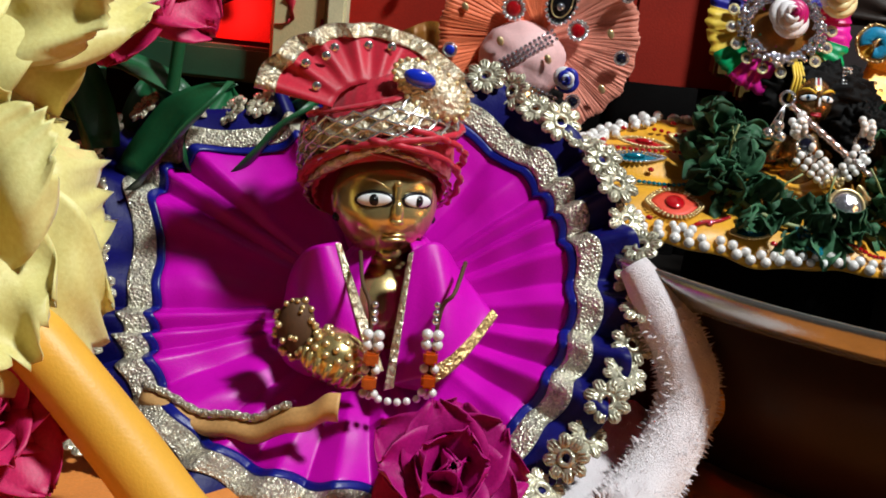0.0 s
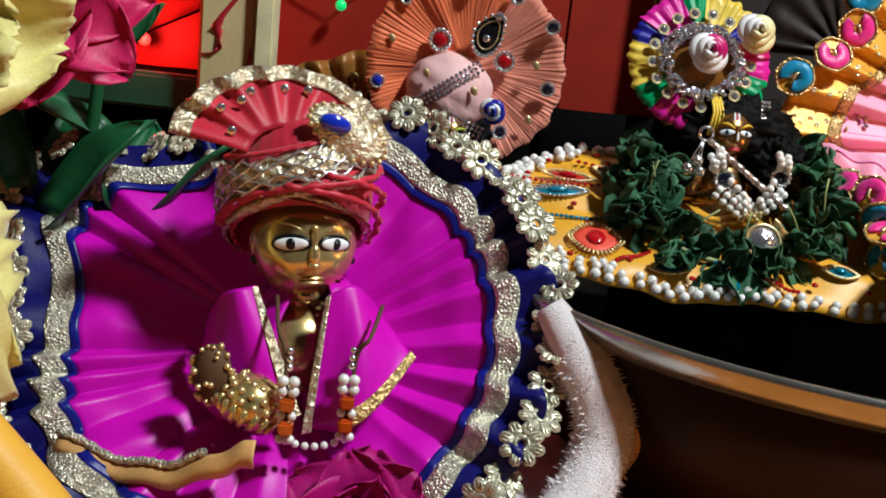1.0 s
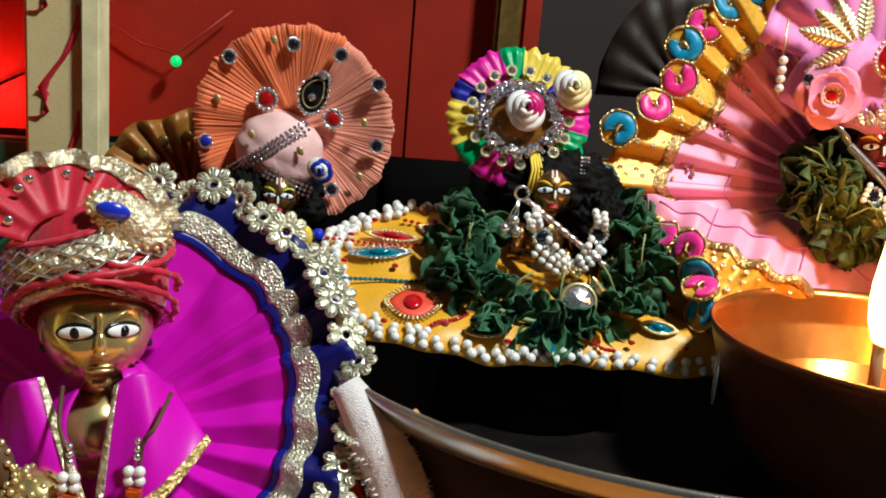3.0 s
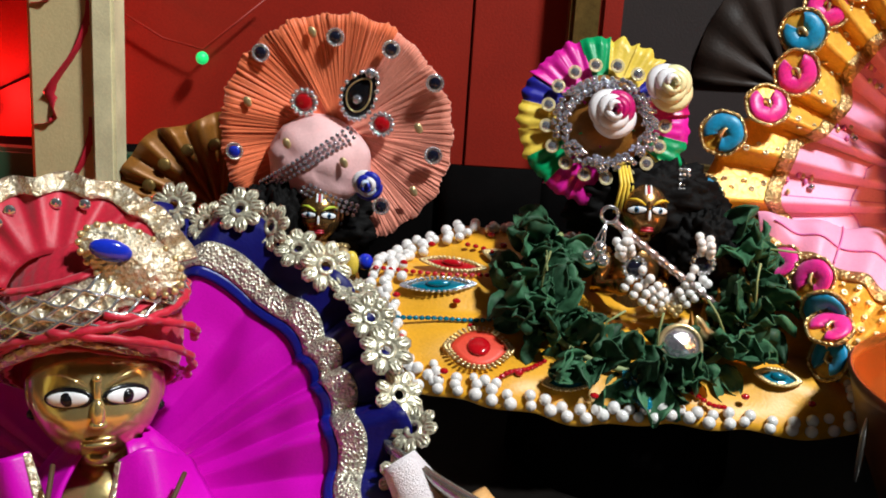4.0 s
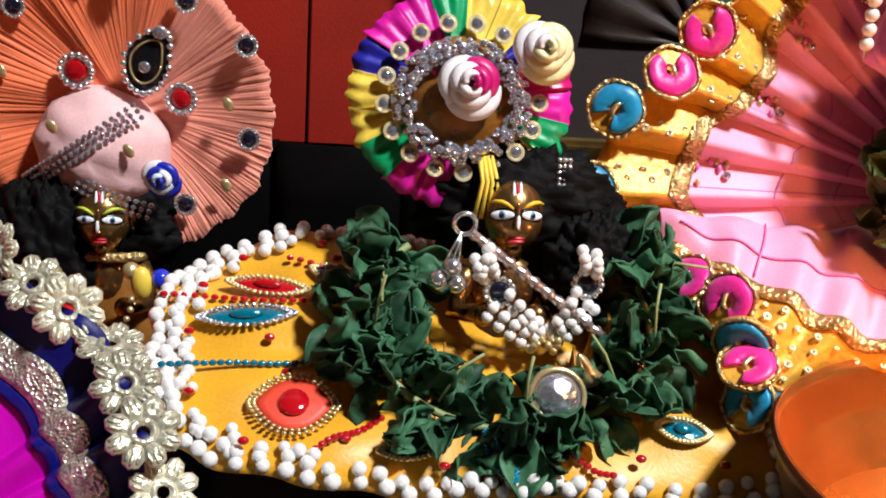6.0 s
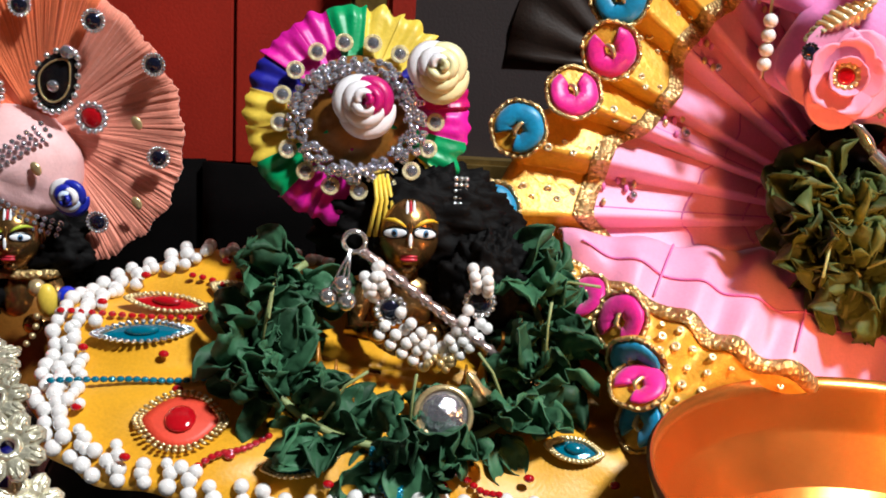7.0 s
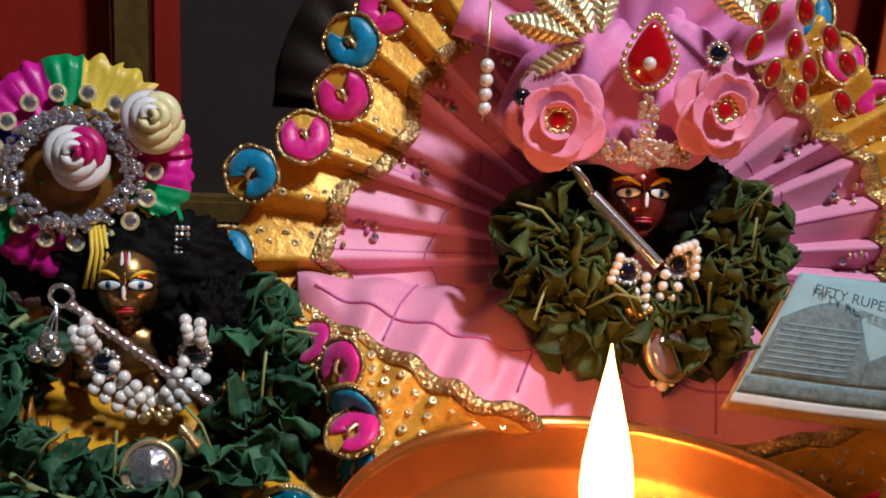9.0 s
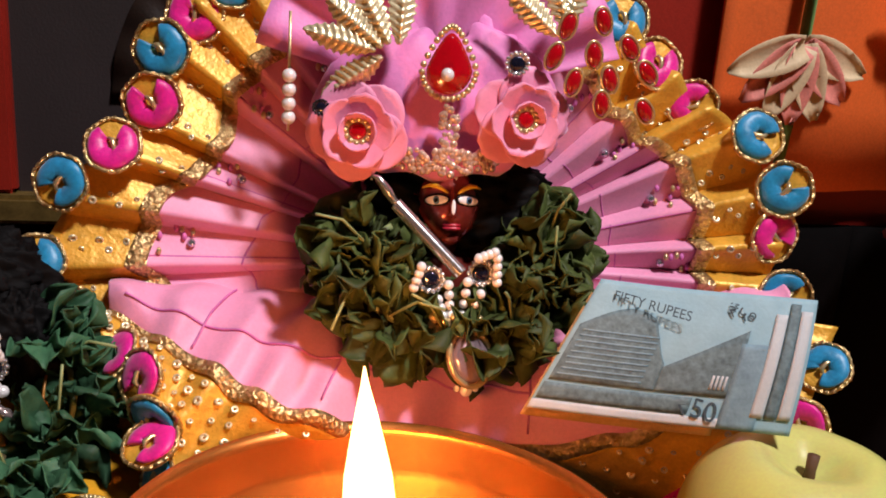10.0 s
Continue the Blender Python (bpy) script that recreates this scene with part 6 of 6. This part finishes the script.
part("flame", fb, M_FLAME, bowl, "bright yellow flame", pose(-0.0025, 0.0, hb + 0.005, 0, -4, 0))
part("drip", ball(bmesh.new(), (-0.0655, -0.004, hb - 0.02), (0.0012, 0.0012, 0.012), 8, 8), M_RIM, bowl)

# ---- apple ----
apple = thing("green_apple", Matrix.Translation((0.446, 0.442, TZ)), "yellow-green apple with a brown stem", "apple")


def apple_f(u, v):
    a, b = TAU * u, math.pi * v
    r = 0.0385 * (math.sin(b) ** 0.9) * (1 + 0.03 * math.cos(5 * a) * math.cos(b)) * (1 + 0.06 * math.cos(b))
    z = 0.0345 * math.cos(b) - 0.011 * math.exp(-(math.sin(b) / 0.28) ** 2) * (1 if v < 0.5 else -0.6)
    return (r * 0.99 * math.cos(a), r * 0.99 * math.sin(a), 1.25 * (z + 0.0335))


part("fruit", sheet(bmesh.new(), apple_f, 56, 36, True), M_APPLE, apple)
part("stem", tube(bmesh.new(), [(0, 0, 0.068), (0.0005, 0.0005, 0.074), (0.001, 0.001, 0.079)], [0.0022, 0.0017, 0.002], 8), M_STEM, apple)
part("blemish", ball(bmesh.new(), (-0.0145, -0.0285, 0.0625), (0.0022, 0.0018, 0.0022), 10, 8), M_STEM, apple)

# ---- bank note ----
N_O, N_R, N_U = Vector((0.362, 0.4675, 0.2005)), Vector((0.0785, -0.02, -0.0005)), Vector((0.0205, 0.0185, 0.0365))
note = thing("bank_note", Matrix.Translation(N_O), "folded grey-blue fifty rupee bank note", "bank note")
N_N = N_R.cross(N_U).normalized()


def note_p(u, v, off=0.0):
    w = 0.0022 * math.sin(2.6 + 5.5 * u) * (1 - 0.4 * v) + 0.0035 * math.sin(math.pi * v) * (0.4 + 0.5 * u) - 0.003 * u * (1 - v)
    return N_R * (u * (1 - 0.16 * v) + 0.06 * v) + N_U * v + N_N * (w + off)


def note_piece(nm, u0, u1, v0, v1, off, material, label="", parent=note):
    return part(nm, thick(sheet(bmesh.new(), lambda u, v: note_p(u0 + (u1 - u0) * u, v0 + (v1 - v0) * v, off), max(3, int(40 * (u1 - u0))), max(3, int(24 * (v1 - v0)))), 0.00012), material, parent, label)


face = note_piece("front_leaf", 0, 1, 0, 1, 0, M_NOTE, "grey-blue printed note face")
note_piece("back_leaf", -0.01, 0.72, -0.05, 0.9, -0.0026, M_BEIGE, "folded back of the note")
note_piece("margin", 0, 0.78, 0.0, 0.07, 0.0004, M_NOTE_EDGE, "white margin", face)
note_piece("printed_strip", 0.01, 0.6, 0.08, 0.2, 0.0004, M_NOTE_INK, "grey ornamental strip", face)
part("chariot_print", thick(sheet(bmesh.new(), lambda u, v: note_p(0.02 + 0.42 * u, 0.22 + (0.42 + 0.16 * math.sin(math.pi * min(1, u * 1.05)) - 0.22 * max(0, u - 0.75) * 4) * v, 0.0004), 30, 10), 0.00012), M_NOTE_INK, face, "grey print of a stone chariot")
part("hill_print", thick(sheet(bmesh.new(), lambda u, v: note_p(0.44 + 0.3 * u, 0.22 + (0.18 + 0.32 * u) * v, 0.0004), 20, 8), 0.00012), M_NOTE_INK, face, "grey shaded print")
note_piece("blue_patch", 0.72, 0.86, 0.0, 0.62, 0.0005, M_NOTE_BLUE, "light blue band", face)
note_piece("white_stripe", 0.83, 0.88, 0.1, 0.86, 0.0006, M_NOTE_EDGE, "white stripe", face)
note_piece("grey_stripe", 0.885, 0.93, 0.1, 0.95, 0.0006, M_NOTE_INK, "grey stripe", face)
note_piece("white_stripe", 0.935, 0.985, 0.1, 0.9, 0.0006, M_NOTE_EDGE, "white stripe", face)
for k in range(9):
    z = 0.26 + 0.042 * k
    note_piece("ink_line", 0.04 + 0.004 * (k % 3), 0.38, z, z + 0.014, 0.0006, M_NOTE_BLUE, "", face)
for k in range(4):
    note_piece("ink_tick", 0.645 + 0.017 * k, 0.655 + 0.017 * k, 0.27, 0.37, 0.0008, M_NOTE_EDGE, "", face)


def lettering(text, u, v, size, parent, material):
    cu = bpy.data.curves.new("lettering", "FONT")
    cu.body, cu.size, cu.extrude = text, size, 0.00006
    tmp = new("lettering", cu)
    dg = bpy.context.evaluated_depsgraph_get()
    me = bpy.data.meshes.new_from_object(tmp.evaluated_get(dg))
    bpy.data.objects.remove(tmp)
    me.materials.clear()
    me.materials.append(material)
    r, n = N_R.normalized(), N_N
    up = n.cross(r)
    ob = part("lettering", me, None, parent, "printed text " + text)
    ob.matrix_basis = Matrix.Translation(note_p(u, v, 0.0008)) @ Matrix((r, up, n)).transposed().to_4x4() @ Matrix(((1, 0.45, 0, 0), (0, 1, 0, 0), (0, 0, 1, 0), (0, 0, 0, 1)))
    return ob


M_INK = mat("dark_ink", (0.04, 0.06, 0.07), 0.6)
lettering("\u20b950", 0.55, 0.09, 0.0082, face, M_INK)
lettering("\u20b9\u096b\u0966", 0.62, 0.82, 0.0055, face, M_INK)
lettering("FIFTY RUPEES", 0.1, 0.85, 0.0042, face, M_INK)

# small lamp of a light string behind the altar
bulb = thing("string_light", Matrix.Translation((-0.02, 0.61, 0.262)), "small green bulb of a light string", "string light")
part("bulb", ball(bmesh.new(), (0, 0, 0), 0.0032, 12, 8), mat("green_glow", (0.02, 0.6, 0.15), 0.4, glow=0.9), bulb)
part("wire", tube(bmesh.new(), [(-0.06, 0.005, 0.03), (-0.02, 0.004, 0.008), (0, 0.002, 0.004), (0.03, 0.004, 0.03)], 0.0006, 5), M_BACK, bulb)
bulb2 = thing("string_light", Matrix.Translation((-0.128, 0.602, 0.232)), "small glowing red bulb of a light string", "string light")
part("bulb", ball(bmesh.new(), (0, 0, 0), 0.0035, 12, 8), mat("red_glow", (1.0, 0.02, 0.02), 0.4, glow=4), bulb2)
part("wire", tube(bmesh.new(), [(-0.05, 0.012, 0.05), (-0.02, 0.012, 0.012), (0, 0.006, 0.004), (0.05, 0.008, 0.03)], 0.0008, 5), M_DARK, bulb2)
